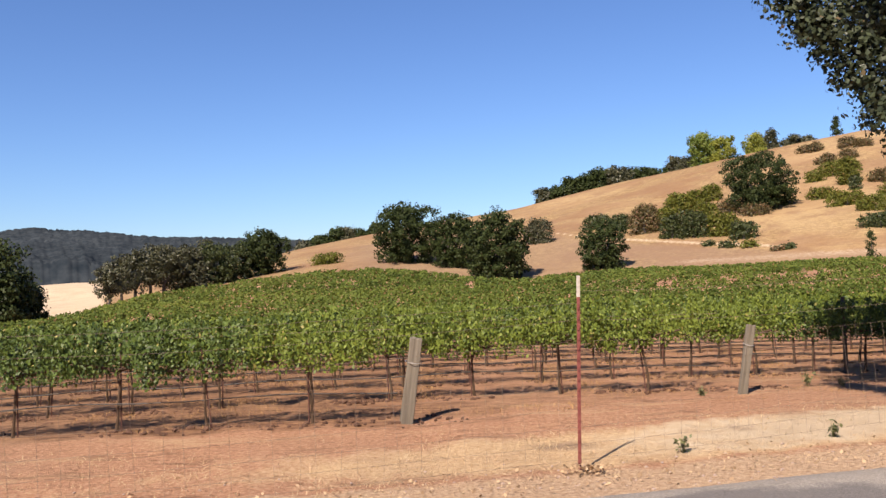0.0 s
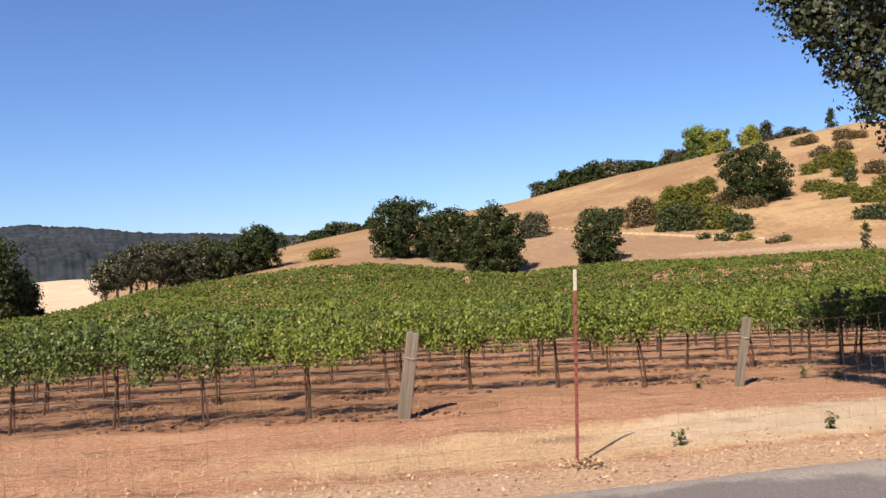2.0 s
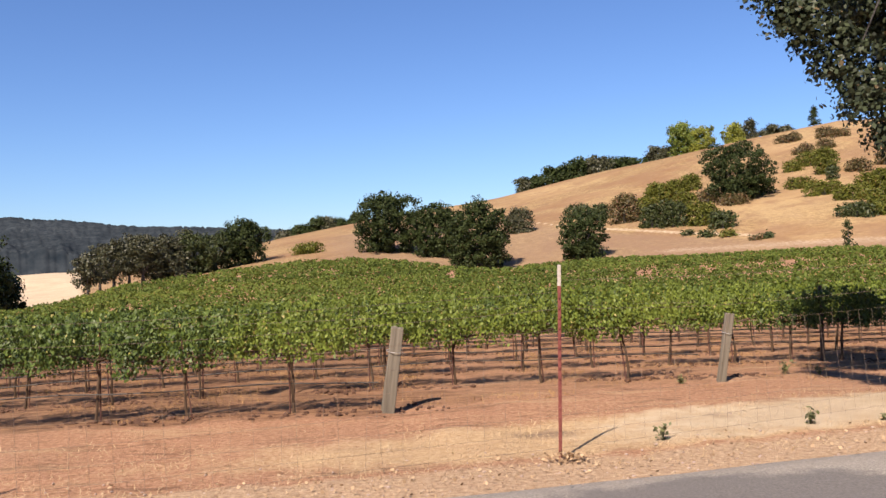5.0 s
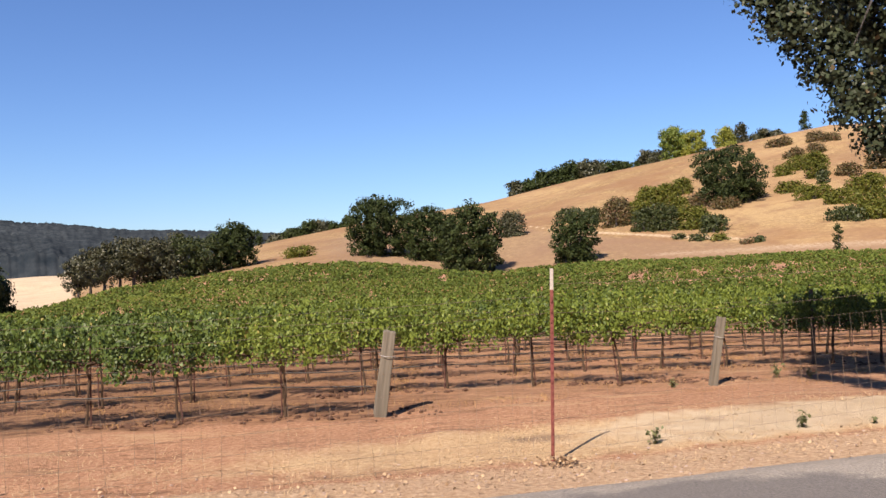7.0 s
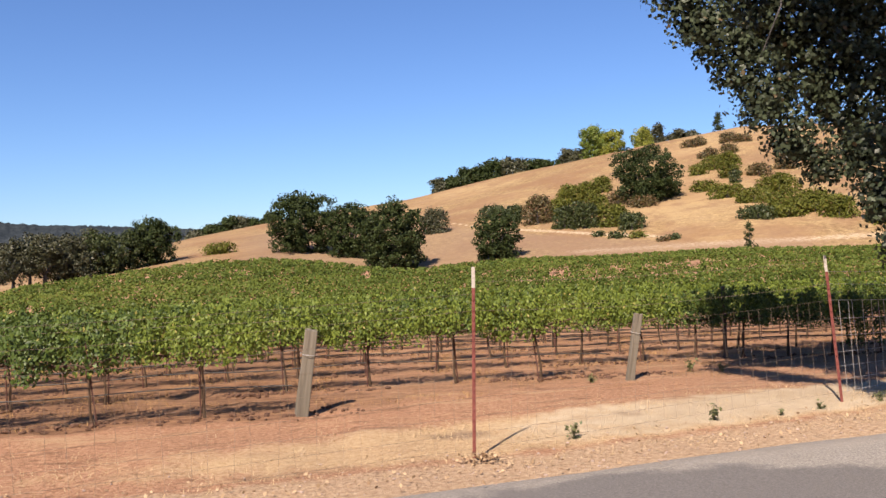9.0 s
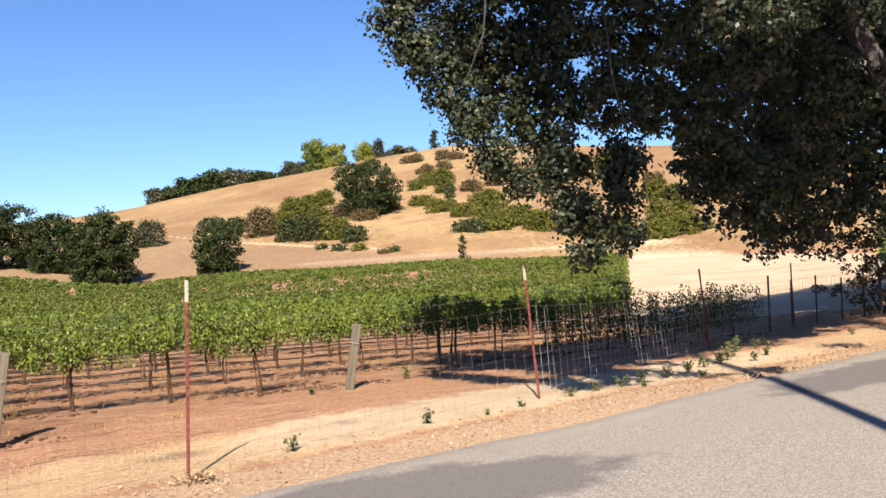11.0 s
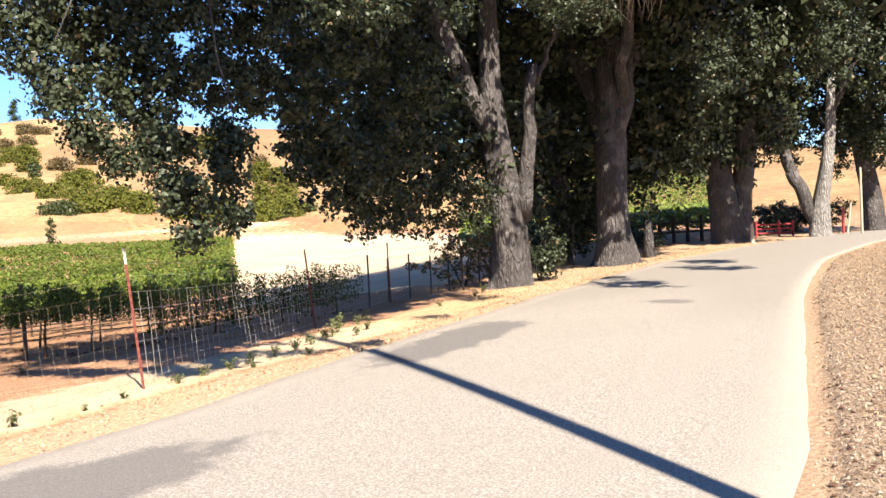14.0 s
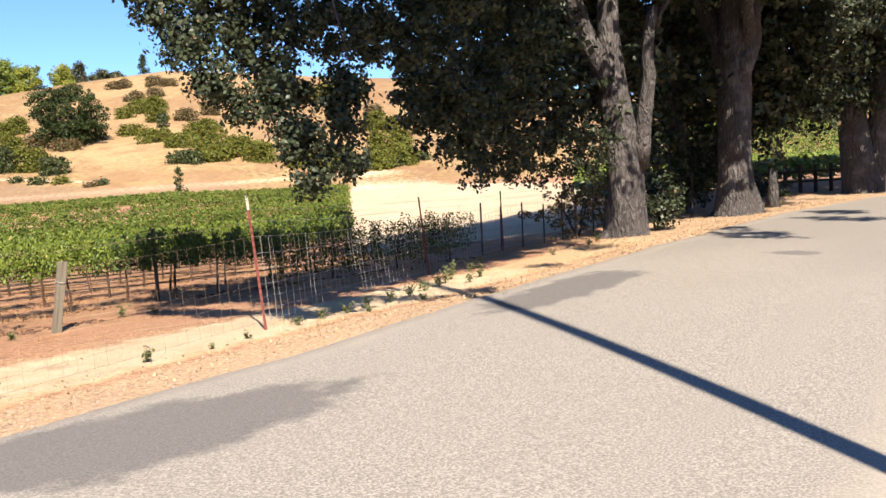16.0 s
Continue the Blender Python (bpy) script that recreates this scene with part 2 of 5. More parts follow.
    mulch = ramp(t, noise_tex(t, 30.0, 7.0, 0.8, co), [(0.36, (0.050, 0.034, 0.024)), (0.48, (0.200, 0.142, 0.098)), (0.62, (0.400, 0.312, 0.220))])
    c = zone(c, mulch, "mulch")
    c = zone(c, hill, "hill")
    c = zone(c, sand, "sand")
    c = mix(t, ramp(t, calc(t, "ADD", attr(t, "scuff"), calc(t, "MULTIPLY", wob, 0.5)), [(0.35, (0.0,) * 3), (0.75, (0.7,) * 3)]), c, (0.203, 0.140, 0.098))
    c = mix(t, ramp(t, n_big, [(0.3, (0.0,) * 3), (0.7, (0.35,) * 3)]), c, (0.234, 0.156, 0.101))
    t.links.new(c, b.inputs["Base Color"])
    bump(t, b, calc(t, "ADD", n_fine, n_mid), 0.7, 0.05)
    return m


def asphalt_material():
    m, t, b = nodes_of("worn_asphalt", 0.9, 0.2)
    co = coords(t)
    grain = noise_tex(t, 60.0, 4.0, 0.8, co)
    blot = noise_tex(t, 0.5, 5.0, 0.6, co)
    c = ramp(t, grain, [(0.34, (0.121, 0.108, 0.092)), (0.5, (0.238, 0.215, 0.186)), (0.64, (0.413, 0.378, 0.328))])
    c = mix(t, ramp(t, blot, [(0.35, (0.0,) * 3), (0.7, (0.35,) * 3)]), c, (0.226, 0.201, 0.172))
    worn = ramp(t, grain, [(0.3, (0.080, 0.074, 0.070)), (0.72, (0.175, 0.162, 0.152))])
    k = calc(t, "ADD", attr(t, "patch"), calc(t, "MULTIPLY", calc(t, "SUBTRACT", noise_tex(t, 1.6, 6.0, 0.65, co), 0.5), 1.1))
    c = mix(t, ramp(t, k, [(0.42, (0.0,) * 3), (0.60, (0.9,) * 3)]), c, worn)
    c = mix(t, calc(t, "MULTIPLY", attr(t, "fines"), 0.62), c, ramp(t, grain, [(0.3, (0.150, 0.136, 0.118)), (0.72, (0.250, 0.226, 0.196))]))
    dust = calc(t, "ADD", attr(t, "dust"), calc(t, "MULTIPLY", calc(t, "SUBTRACT", noise_tex(t, 3.0, 6.0, 0.65, co), 0.5), 0.8))
    c = mix(t, ramp(t, dust, [(0.4, (0.0,) * 3), (0.8, (0.7,) * 3)]), c, (0.300, 0.264, 0.218))
    t.links.new(c, b.inputs["Base Color"])
    bump(t, b, grain, 0.6, 0.01)
    return m


GROUND, ASPHALT = ground_material(), asphalt_material()
# Blue-grey distance haze is mixed into the forest's own colour.
HAZY_FOREST = plain_material("hazy_far_forest", (0.013, 0.020, 0.027), (0.062, 0.072, 0.078), 0.035, 1.0, 0.0, 0.0)


# ---- building helpers ----
def mesh_ob(name, verts, faces, material, parent=None, label="", smooth=False):
    me = bpy.data.meshes.new(name)
    me.from_pydata([tuple(v) for v in verts] if not isinstance(verts, np.ndarray) else verts.tolist(), [],
                   faces if not isinstance(faces, np.ndarray) else faces.tolist())
    me.materials.append(material)
    if smooth:
        me.polygons.foreach_set("use_smooth", [True] * len(me.polygons))
    ob = new(name, me)
    if parent:
        ob.parent = parent
    if label:
        ob["label"] = label
    return ob


def part(name, bm, material, parent, label="", smooth=False):
    me = bpy.data.meshes.new(name)
    bm.to_mesh(me)
    bm.free()
    me.materials.append(material)
    if smooth:
        me.polygons.foreach_set("use_smooth", [True] * len(me.polygons))
    ob = new(name, me)
    ob.parent = parent
    if label:
        ob["label"] = label
    return ob


def tube(points, radii, sides=8, cap=True):
    """Verts and faces of a round tube along points."""
    pts = [Vector(p) for p in points]
    vs, fs = [], []
    for i, p in enumerate(pts):
        d = (pts[min(i + 1, len(pts) - 1)] - pts[max(i - 1, 0)]).normalized()
        a = d.orthogonal().normalized() if i == 0 else (a - d * a.dot(d)).normalized()
        b = d.cross(a)
        for k in range(sides):
            w = 2 * math.pi * k / sides
            vs.append(p + (a * math.cos(w) + b * math.sin(w)) * radii[i])
    for i in range(len(pts) - 1):
        for k in range(sides):
            j = (k + 1) % sides
            fs.append((i * sides + k, i * sides + j, (i + 1) * sides + j, (i + 1) * sides + k))
    if cap:
        fs.append(tuple(range(sides - 1, -1, -1)))
        fs.append(tuple((len(pts) - 1) * sides + k for k in range(sides)))
    return vs, fs


def joined(pieces):
    vs, fs = [], []
    for v, f in pieces:
        o = len(vs)
        vs += v
        fs += [tuple(i + o for i in q) for q in f]
    return vs, fs


def leaves(rng, centres, out, size, droop=0.3, aspect=0.7):
    """Bent four-cornered leaves at centres, each facing roughly along out. Verts (n*4), faces."""
    n = len(centres)
    nrm = out + rng.normal(0, 0.55, (n, 3))
    nrm[:, 2] += 0.25
    nrm /= np.linalg.norm(nrm, axis=1)[:, None] + 1e-9
    ax = rng.normal(0, 1, (n, 3))
    ax[:, 2] -= droop
    ax -= nrm * (ax * nrm).sum(1)[:, None]
    ax /= np.linalg.norm(ax, axis=1)[:, None] + 1e-9
    side = np.cross(nrm, ax)
    s = (size * rng.uniform(0.6, 1.25, n))[:, None]
    a = centres - ax * s * 0.5
    b = centres + side * s * 0.5 * aspect - nrm * s * 0.08
    c = centres + ax * s * 0.5 - nrm * s * 0.12
    d = centres - side * s * 0.5 * aspect - nrm * s * 0.08
    v = np.stack([a, b, c, d], 1).reshape(-1, 3)
    i = np.arange(n)[:, None] * 4
    return v, np.concatenate([i, i + 1, i + 2, i + 3], 1)


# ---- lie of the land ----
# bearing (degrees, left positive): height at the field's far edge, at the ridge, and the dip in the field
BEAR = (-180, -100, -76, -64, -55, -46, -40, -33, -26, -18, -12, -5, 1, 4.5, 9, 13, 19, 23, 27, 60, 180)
# Land behind the camera is raised, unseen, to screen off low sky light.
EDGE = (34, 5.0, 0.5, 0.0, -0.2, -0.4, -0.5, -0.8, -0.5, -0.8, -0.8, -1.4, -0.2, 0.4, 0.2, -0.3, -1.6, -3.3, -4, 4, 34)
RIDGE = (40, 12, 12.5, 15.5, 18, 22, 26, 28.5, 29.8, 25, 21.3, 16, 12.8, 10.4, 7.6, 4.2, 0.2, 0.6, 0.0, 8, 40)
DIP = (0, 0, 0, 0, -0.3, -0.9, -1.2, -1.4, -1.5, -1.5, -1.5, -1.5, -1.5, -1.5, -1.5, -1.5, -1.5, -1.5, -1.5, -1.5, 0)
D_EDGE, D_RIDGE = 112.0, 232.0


def smooth(a, b, x):
    k = np.clip((x - a) / (b - a), 0, 1)
    return k * k * (3 - 2 * k)


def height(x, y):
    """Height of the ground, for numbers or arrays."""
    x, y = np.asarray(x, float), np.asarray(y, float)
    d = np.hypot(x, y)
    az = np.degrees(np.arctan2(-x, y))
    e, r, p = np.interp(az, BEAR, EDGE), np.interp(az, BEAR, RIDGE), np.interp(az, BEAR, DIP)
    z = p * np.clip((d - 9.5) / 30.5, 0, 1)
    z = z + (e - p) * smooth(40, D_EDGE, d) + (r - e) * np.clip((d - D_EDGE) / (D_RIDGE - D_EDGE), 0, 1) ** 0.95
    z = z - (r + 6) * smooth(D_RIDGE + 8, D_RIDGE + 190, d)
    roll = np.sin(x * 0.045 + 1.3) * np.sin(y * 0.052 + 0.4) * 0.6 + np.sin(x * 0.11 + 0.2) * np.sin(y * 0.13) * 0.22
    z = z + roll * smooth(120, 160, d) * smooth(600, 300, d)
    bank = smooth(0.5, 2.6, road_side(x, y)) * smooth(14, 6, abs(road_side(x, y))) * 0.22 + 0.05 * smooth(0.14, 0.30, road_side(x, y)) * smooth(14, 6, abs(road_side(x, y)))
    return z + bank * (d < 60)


# the road: centre line bending gently to the right, 5 m wide
ROAD_X = (-60, -20, 0, 4, 8, 14, 22, 30, 36, 44, 60, 90)
ROAD_Y = (-8.0, 0.9, 3.2, 4.0, 5.0, 6.5, 8.0, 8.4, 7.6, 5.2, -2, -20)
ROAD_HALF = 2.45


def road_y(x):
    return np.interp(x, RX, RY)


RX = np.linspace(-60, 90, 301)
RY = np.interp(RX, ROAD_X, ROAD_Y)
for _ in range(12):
    RY[1:-1] = (RY[:-2] + 2 * RY[1:-1] + RY[2:]) / 4


def road_across(x, y):
    """Metres from the road's centre line, positive on the vineyard's side."""
    s = np.gradient(RY, RX)
    c = 1 / np.sqrt(1 + np.interp(x, RX, s) ** 2)
    return (y - road_y(x)) * c


def near_half(x):
    """The road narrows on the camera's side towards the bend."""
    return ROAD_HALF + np.interp(x, (0, 5, 8, 13, 17, 22, 30), (0.14, 0.12, -0.06, -0.36, -0.60, -0.86, -1.15))


def road_side(x, y):
    """How far outside the road's near edge a point lies, on the camera's side."""
    return -road_across(x, y) - near_half(x)


def gz(x, y):
    return float(height(x, y))


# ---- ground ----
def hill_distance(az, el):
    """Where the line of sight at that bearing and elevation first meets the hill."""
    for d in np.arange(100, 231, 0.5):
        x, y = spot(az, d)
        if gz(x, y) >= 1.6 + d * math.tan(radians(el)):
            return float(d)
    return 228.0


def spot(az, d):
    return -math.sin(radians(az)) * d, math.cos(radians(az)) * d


# the farm track that climbs across the hill's foot
TRACK_AZ = (-4.0, -5.3, -7.1, -9.1, -12.0, -14.5, -16.9, -19.9, -23.0)
TRACK_D = tuple(hill_distance(a, e) for a, e in zip(TRACK_AZ, (2.2, 2.03, 1.8, 1.42, 1.11, 0.89, 0.63, 0.42, 0.1)))
# the pale field road along the vines' upper edge
LANE_AZ = (-12.0, -16.6, -21.7, -26.6, -29.9, -32.8, -36.1, -39.0)
LANE_D = tuple(hill_distance(a, e) for a, e in zip(LANE_AZ, (-0.5, -0.42, -0.37, -0.28, -0.2, -0.13, -0.05, 0.0)))


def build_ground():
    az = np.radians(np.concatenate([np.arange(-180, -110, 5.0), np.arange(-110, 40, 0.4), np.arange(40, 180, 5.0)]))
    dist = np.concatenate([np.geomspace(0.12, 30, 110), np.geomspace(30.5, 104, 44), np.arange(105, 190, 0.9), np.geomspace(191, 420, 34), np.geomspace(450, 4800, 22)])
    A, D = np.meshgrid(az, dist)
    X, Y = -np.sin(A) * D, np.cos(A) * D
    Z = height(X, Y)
    near = smooth(40, 15, D)
    side = road_side(X, Y)
    mid = road_across(X, Y)
    under = (side < -0.5) & (mid < ROAD_HALF - 0.5) & (D < 75)
    near = near * smooth(0.1, 0.9, np.maximum(side, mid - ROAD_HALF))
    rough = np.array([noise.fractal(Vector((x * 1.6, y * 1.6, 0)), 0.7, 2.0, 4) for x, y in zip(X.ravel(), Y.ravel())]).reshape(X.shape)
    Z = Z + np.where(under, -0.035, rough * 0.03 * near)
    n_d, n_a = X.shape
    v = np.stack([X, Y, Z], -1).reshape(-1, 3)
    i, j = np.meshgrid(np.arange(n_d - 1), np.arange(n_a), indexing="ij")
    j2 = (j + 1) % n_a
    f = np.stack([i * n_a + j, (i + 1) * n_a + j, (i + 1) * n_a + j2, i * n_a + j2], -1).reshape(-1, 4)[:, ::-1]
    faces = f.tolist() + [tuple(range(n_a))]
    ob = mesh_ob("ground", v, faces, GROUND, smooth=True)
    tagged(ob, "dry reddish earth, straw and golden grass rising to a hill", "ground", kind="structure")
    far = mid - ROAD_HALF          # metres beyond the road's far edge
    straw = smooth(0.5, 1.1, far) * smooth(2.6, 1.7, far) + smooth(6, 12, -Y)
    straw = straw * (0.3 + 0.7 * smooth(-3.0, 1.5, X))
    litter = smooth(1.0, 0.4, far) * (far > -1) + smooth(-0.3, 0.3, side) * smooth(30, 12, side) + smooth(13, 17, X) * smooth(4.5, 2.0, far) * (far > 0) * 0.8
    azd = np.degrees(A)
    hill = smooth(D_EDGE - 4, D_EDGE + 6, D) * (1 - ((azd > 27) & (D < 130))) + smooth(60, 80, D) * (azd < -60) + smooth(60, 80, D) * (azd > 40)
    mulch = smooth(0.12, 0.32, side) * smooth(40, 25, D)
    scuff = 0.52 * smooth(-0.3, -0.05, side) * smooth(0.34, 0.16, side) * (D < 40) + np.exp(-((X - 1.05) / 0.55) ** 2 - ((Y - 7.62 - 0.12 * (X - 1.05)) / 0.16) ** 2) + 0.8 * np.exp(-((X - 2.45) / 0.5) ** 2 - ((Y - 7.98 - 0.15 * (X - 2.45)) / 0.12) ** 2)
    reach = np.interp(azd, (-55, -51, -48, -45, -42, -36), (60, 84, 98, 108, 114, 116))
    sand = smooth(-36.4, -37.2, azd) * smooth(-56, -51, azd) * smooth(22, 26, D) * smooth(reach + 9, reach - 9, D)
    way = np.interp(azd, TRACK_AZ[::-1], TRACK_D[::-1])
    scuff = scuff + 0.5 * smooth(-2.2, -4.2, X) * smooth(0.2, 1.0, far) * smooth(3.6, 2.6, far) * (D < 40)
    scuff = scuff + 0.62 * smooth(110, 114, D) * smooth(way + 1, way - 4, D) * smooth(10, 4, azd) * smooth(-36, -28, azd)
    lane = np.interp(azd, LANE_AZ[::-1], LANE_D[::-1])
    track = 0.66 * np.exp(-((D - way) / 1.3) ** 2) * smooth(-3, -4.5, azd) * smooth(-23, -20, azd) + 0.52 * np.exp(-((D - lane) / 2.2) ** 2) * smooth(-10, -17, azd) * smooth(-44, -38, azd)
    pale = 0.95 * smooth(20.5, 22, azd) * smooth(34, 28, azd) * smooth(112, 118, D) * smooth(330, 250, D)
    tilled = smooth(8.55, 9.0, Y - 0.35 * np.maximum(0, X + 0.5)) * smooth(40, 30, D) * smooth(-40, -30, azd) * (0.85 - 0.40 * smooth(-2.0, 1.0, X))
    for name, val in (("scuff", scuff), ("tilled", tilled), ("mulch", mulch), ("straw", straw), ("litter", litter), ("hill", hill), ("sand", sand + track + pale + 0.78 * smooth(-1.0, 3.5, X) * smooth(0.6, 1.1, far) * smooth(2.7, 1.9, far) * smooth(13, 8, X) * (D < 40))):
        a = ob.data.attributes.new(name, "FLOAT", "POINT")
        a.data.foreach_set("value", np.clip(val, 0, 1).ravel().astype(np.float32))


def build_road():
    xs = np.arange(-58, 88, 0.35)
    ys = road_y(xs)
    s = np.interp(xs, RX, np.gradient(RY, RX))
    nx, ny = -s / np.sqrt(1 + s * s), 1 / np.sqrt(1 + s * s)
    across = np.concatenate([[-1.02], np.linspace(-1, 1, 21), [1.02]]) * ROAD_HALF
    wob = np.array([noise.fractal(Vector((x * 1.1, 3.1, 0)), 0.8, 2.0, 3) for x in xs]) * 0.03
    wob2 = np.array([noise.noise(Vector((x * 0.8, 9.7, 0))) for x in xs]) * 0.12
    P, patch, dust, fines = [], [], [], []
    for k, w in enumerate(across):
        e = wob2 * smooth(0.5, 1, w / ROAD_HALF) + wob * smooth(0.5, 1, -w / ROAD_HALF)
        w_x = w if w > 0 else w * near_half(xs) / ROAD_HALF
        x, y = xs + nx * (w_x + e), ys + ny * (w_x + e)
        z = np.where(abs(w) > ROAD_HALF, -0.03, 0.006) + 0.04 * (1 - (w / ROAD_HALF) ** 2) + 0 * x
        P.append(np.stack([x, y, z], 1))
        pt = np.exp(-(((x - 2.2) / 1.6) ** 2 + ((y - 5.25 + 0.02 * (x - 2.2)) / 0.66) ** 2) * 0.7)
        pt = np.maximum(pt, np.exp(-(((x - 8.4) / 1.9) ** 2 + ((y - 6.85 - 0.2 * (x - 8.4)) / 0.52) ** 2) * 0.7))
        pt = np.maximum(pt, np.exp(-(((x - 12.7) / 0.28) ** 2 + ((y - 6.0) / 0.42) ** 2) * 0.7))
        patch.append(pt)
        fines.append(smooth(10.5, 15.0, x + 1.2 * np.sin(y * 1.7)))
        dust.append(smooth(0.75, 0.0, ROAD_HALF - abs(w)) * 0.85 * (1 - 0.7 * pt))
    v = np.concatenate(P)
    n, m = len(xs), len(across)
    f = [(k * n + i, k * n + i + 1, (k + 1) * n + i + 1, (k + 1) * n + i) for k in range(m - 1) for i in range(n - 1)]
    ob = mesh_ob("road", v, f, ASPHALT, smooth=True)
    tagged(ob, "narrow country road of worn grey asphalt with darker patches", "road", kind="structure")
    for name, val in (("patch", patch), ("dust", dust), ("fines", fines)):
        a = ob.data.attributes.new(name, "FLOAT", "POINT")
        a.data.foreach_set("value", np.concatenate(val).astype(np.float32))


build_ground()
build_road()


# ---- far wooded mountains ----
def build_mountains():
    az = np.arange(4, 75, 0.12)
    top = np.interp(az, (4, 9, 12.5, 14, 17, 19, 22.6, 25, 27, 34, 50, 75), (1.4, 2.0, 2.25, 2.3, 2.45, 2.6, 3.0, 3.2, 3.05, 2.6, 2.9, 2.0))
    rows = np.linspace(0, 1, 26)
    v = []
    for k in rows:
        d = 1500 + 1300 * k
        for a, h in zip(az, top):
            crest = d * math.tan(radians(h)) * (0.25 + 0.75 * k ** 0.8) if k < 1 else d * math.tan(radians(h))
            bumps = noise.fractal(Vector((a * 0.5, k * 2.2, 0.3)), 0.8, 2.0, 4) * 14 * (1 - 0.75 * k) + noise.noise(Vector((a * 9, k * 11, 1))) * (3 + 3 * k) + noise.noise(Vector((a * 31, k * 40, 2))) * 4
            x, y = spot(a, d)
            v.append((x, y, -20 + (crest + 20) + bumps if k > 0 else -25))
    n = len(az)
    f = [(i * n + j, i * n + j + 1, (i + 1) * n + j + 1, (i + 1) * n + j) for i in range(len(rows) - 1) for j in range(n - 1)]
    ob = mesh_ob("backdrop", np.array(v), f, HAZY_FOREST, smooth=True)
    tagged(ob, "far wooded mountain ridge tinted blue-grey for haze", "mountains", kind="structure")


build_mountains()


# ---- trees and shrubs ----
def leaf_cloud(rng, centre, radii, size, density=4.0, shell=0.3, clump_r=0.0, per=34, ragged=1.0):
    """Leaves in clumps through an uneven ellipsoid; density is leaf area over the ellipsoid's outline area."""
    rx, ry, rz = radii
    area = math.pi * (rx + ry) / 2 * rz
    count = max(60, int(area * density / (size * size * 0.35)))
    clump_r = clump_r or max(size * 2.2, 0.16 * (rx * ry * rz) ** (1 / 3))
    m = max(6, count // per)
    u = rng.normal(0, 1, (m, 3))
    u /= np.linalg.norm(u, axis=1)[:, None]
    r = rng.uniform(shell ** 3, 1, m) ** (1 / 3)
    ph = rng.uniform(0, 6.28, 3)
    bumpy = 1 + ragged * (0.14 * np.sin(u[:, 0] * 5 + ph[0]) * np.sin(u[:, 1] * 6 + ph[1]) + 0.10 * np.sin(u[:, 2] * 8 + ph[2]) + rng.normal(0, 0.06, m))
    c = np.array(centre) + u * np.array(radii) * (r * bumpy)[:, None]
    cc = np.repeat(c, per, 0)
    off = rng.normal(0, 1, (m * per, 3))
    off /= np.linalg.norm(off, axis=1)[:, None]
    off *= (rng.uniform(0.1, 1, m * per) ** 0.5 * np.repeat(rng.uniform(0.6, 1.3, m), per) * clump_r)[:, None]
    off[:, 2] *= 0.8
    return leaves(rng, cc + off, np.repeat(u, per, 0) * 0.5 + off / clump_r, size)


def stack(vf):
    vs, fs, o = [], [], 0
    for v, f in vf:
        vs.append(v)
        fs.append(f + o)
        o += len(v)
    return np.concatenate(vs), np.concatenate(fs)


def far_tree(name, label, category, az, d, width, tall, leaf, seed, size=0.31, density=3.0, group="", lift=0.12, sink=0.0, depth=1.0):
    """A broad tree: trunk with limbs and a crown of several lobes; width and height in metres."""
    rng = np.random.default_rng(seed)
    x, y = spot(az, d)
    root = new(name)
    root.location = (x, y, gz(x, y) - sink)
    tagged(root, label, category, group)
    n = 8
    lobes = [((0, 0, tall * (0.5 + lift / 2)), (width * 0.36, width * 0.36, tall * (0.48 - lift / 2)))]
    for i in range(n):
        w = 2 * math.pi * (i + rng.uniform(-0.3, 0.3)) / n
        k = rng.uniform(0.18, 0.25) * width
        zz = tall * rng.uniform(0.30 + lift * 0.6, 0.66)
        lobes.append(((math.cos(w) * width * 0.29, math.sin(w) * width * 0.29, zz), (k, k, min(tall * 0.3, zz - tall * lift * 0.6))))
    for i in range(7 if lift < 0.1 else 0):
        w = 2 * math.pi * (i + rng.uniform(-0.2, 0.2)) / 7
        lobes.append(((math.cos(w) * width * 0.24, math.sin(w) * width * 0.24, tall * 0.17), (width * 0.2, width * 0.2, tall * 0.2)))
    for i in range(4):
        lobes.append(((rng.normal(0, width * 0.14), rng.normal(0, width * 0.14), tall * rng.uniform(0.7, 0.85)), (width * 0.18, width * 0.18, tall * 0.15)))
    v, f = stack([leaf_cloud(rng, c, r, size * 1.08, density * 0.76, 0.65, ragged=0.5) for c, r in lobes])
    mesh_ob("crown", v, f, leaf, root)
    pieces = [tube([(0, 0, -0.3), (0.05, 0, tall * 0.15), (0, 0.1, tall * 0.45)], [width * 0.05, width * 0.035, width * 0.02], 7)]
    for i in range(4):
        w = i * 1.57 + 0.4
        pieces.append(tube([(0, 0, tall * 0.18), (math.cos(w) * width * 0.12, math.sin(w) * width * 0.12, tall * 0.34),
                            (math.cos(w) * width * 0.24, math.sin(w) * width * 0.24, tall * 0.5)], [width * 0.022, width * 0.016, width * 0.007], 5))
    vs, fs = joined(pieces)
    mesh_ob("trunk", vs, fs, BARK, root, smooth=True)
    return root


DARK_OAK = "dark green round live oak on the dry hillside"
far_tree("live_oak", DARK_OAK + " beside the vineyard", "tree", 11.7, 138, 9.0, 7.2, LIVE_OAK_LEAF, 11, group="hillside oaks", lift=0.05)
far_tree("live_oak", "tall dark live oak in a clump of three", "tree", 2.4, 131, 10.8, 9.4, LIVE_OAK_LEAF, 12, group="hillside oaks", lift=0.05)
far_tree("live_oak", "dark live oak in a clump of three", "tree", -0.9, 126, 9.2, 7.7, LIVE_OAK_LEAF, 13, group="hillside oaks", lift=0.03)
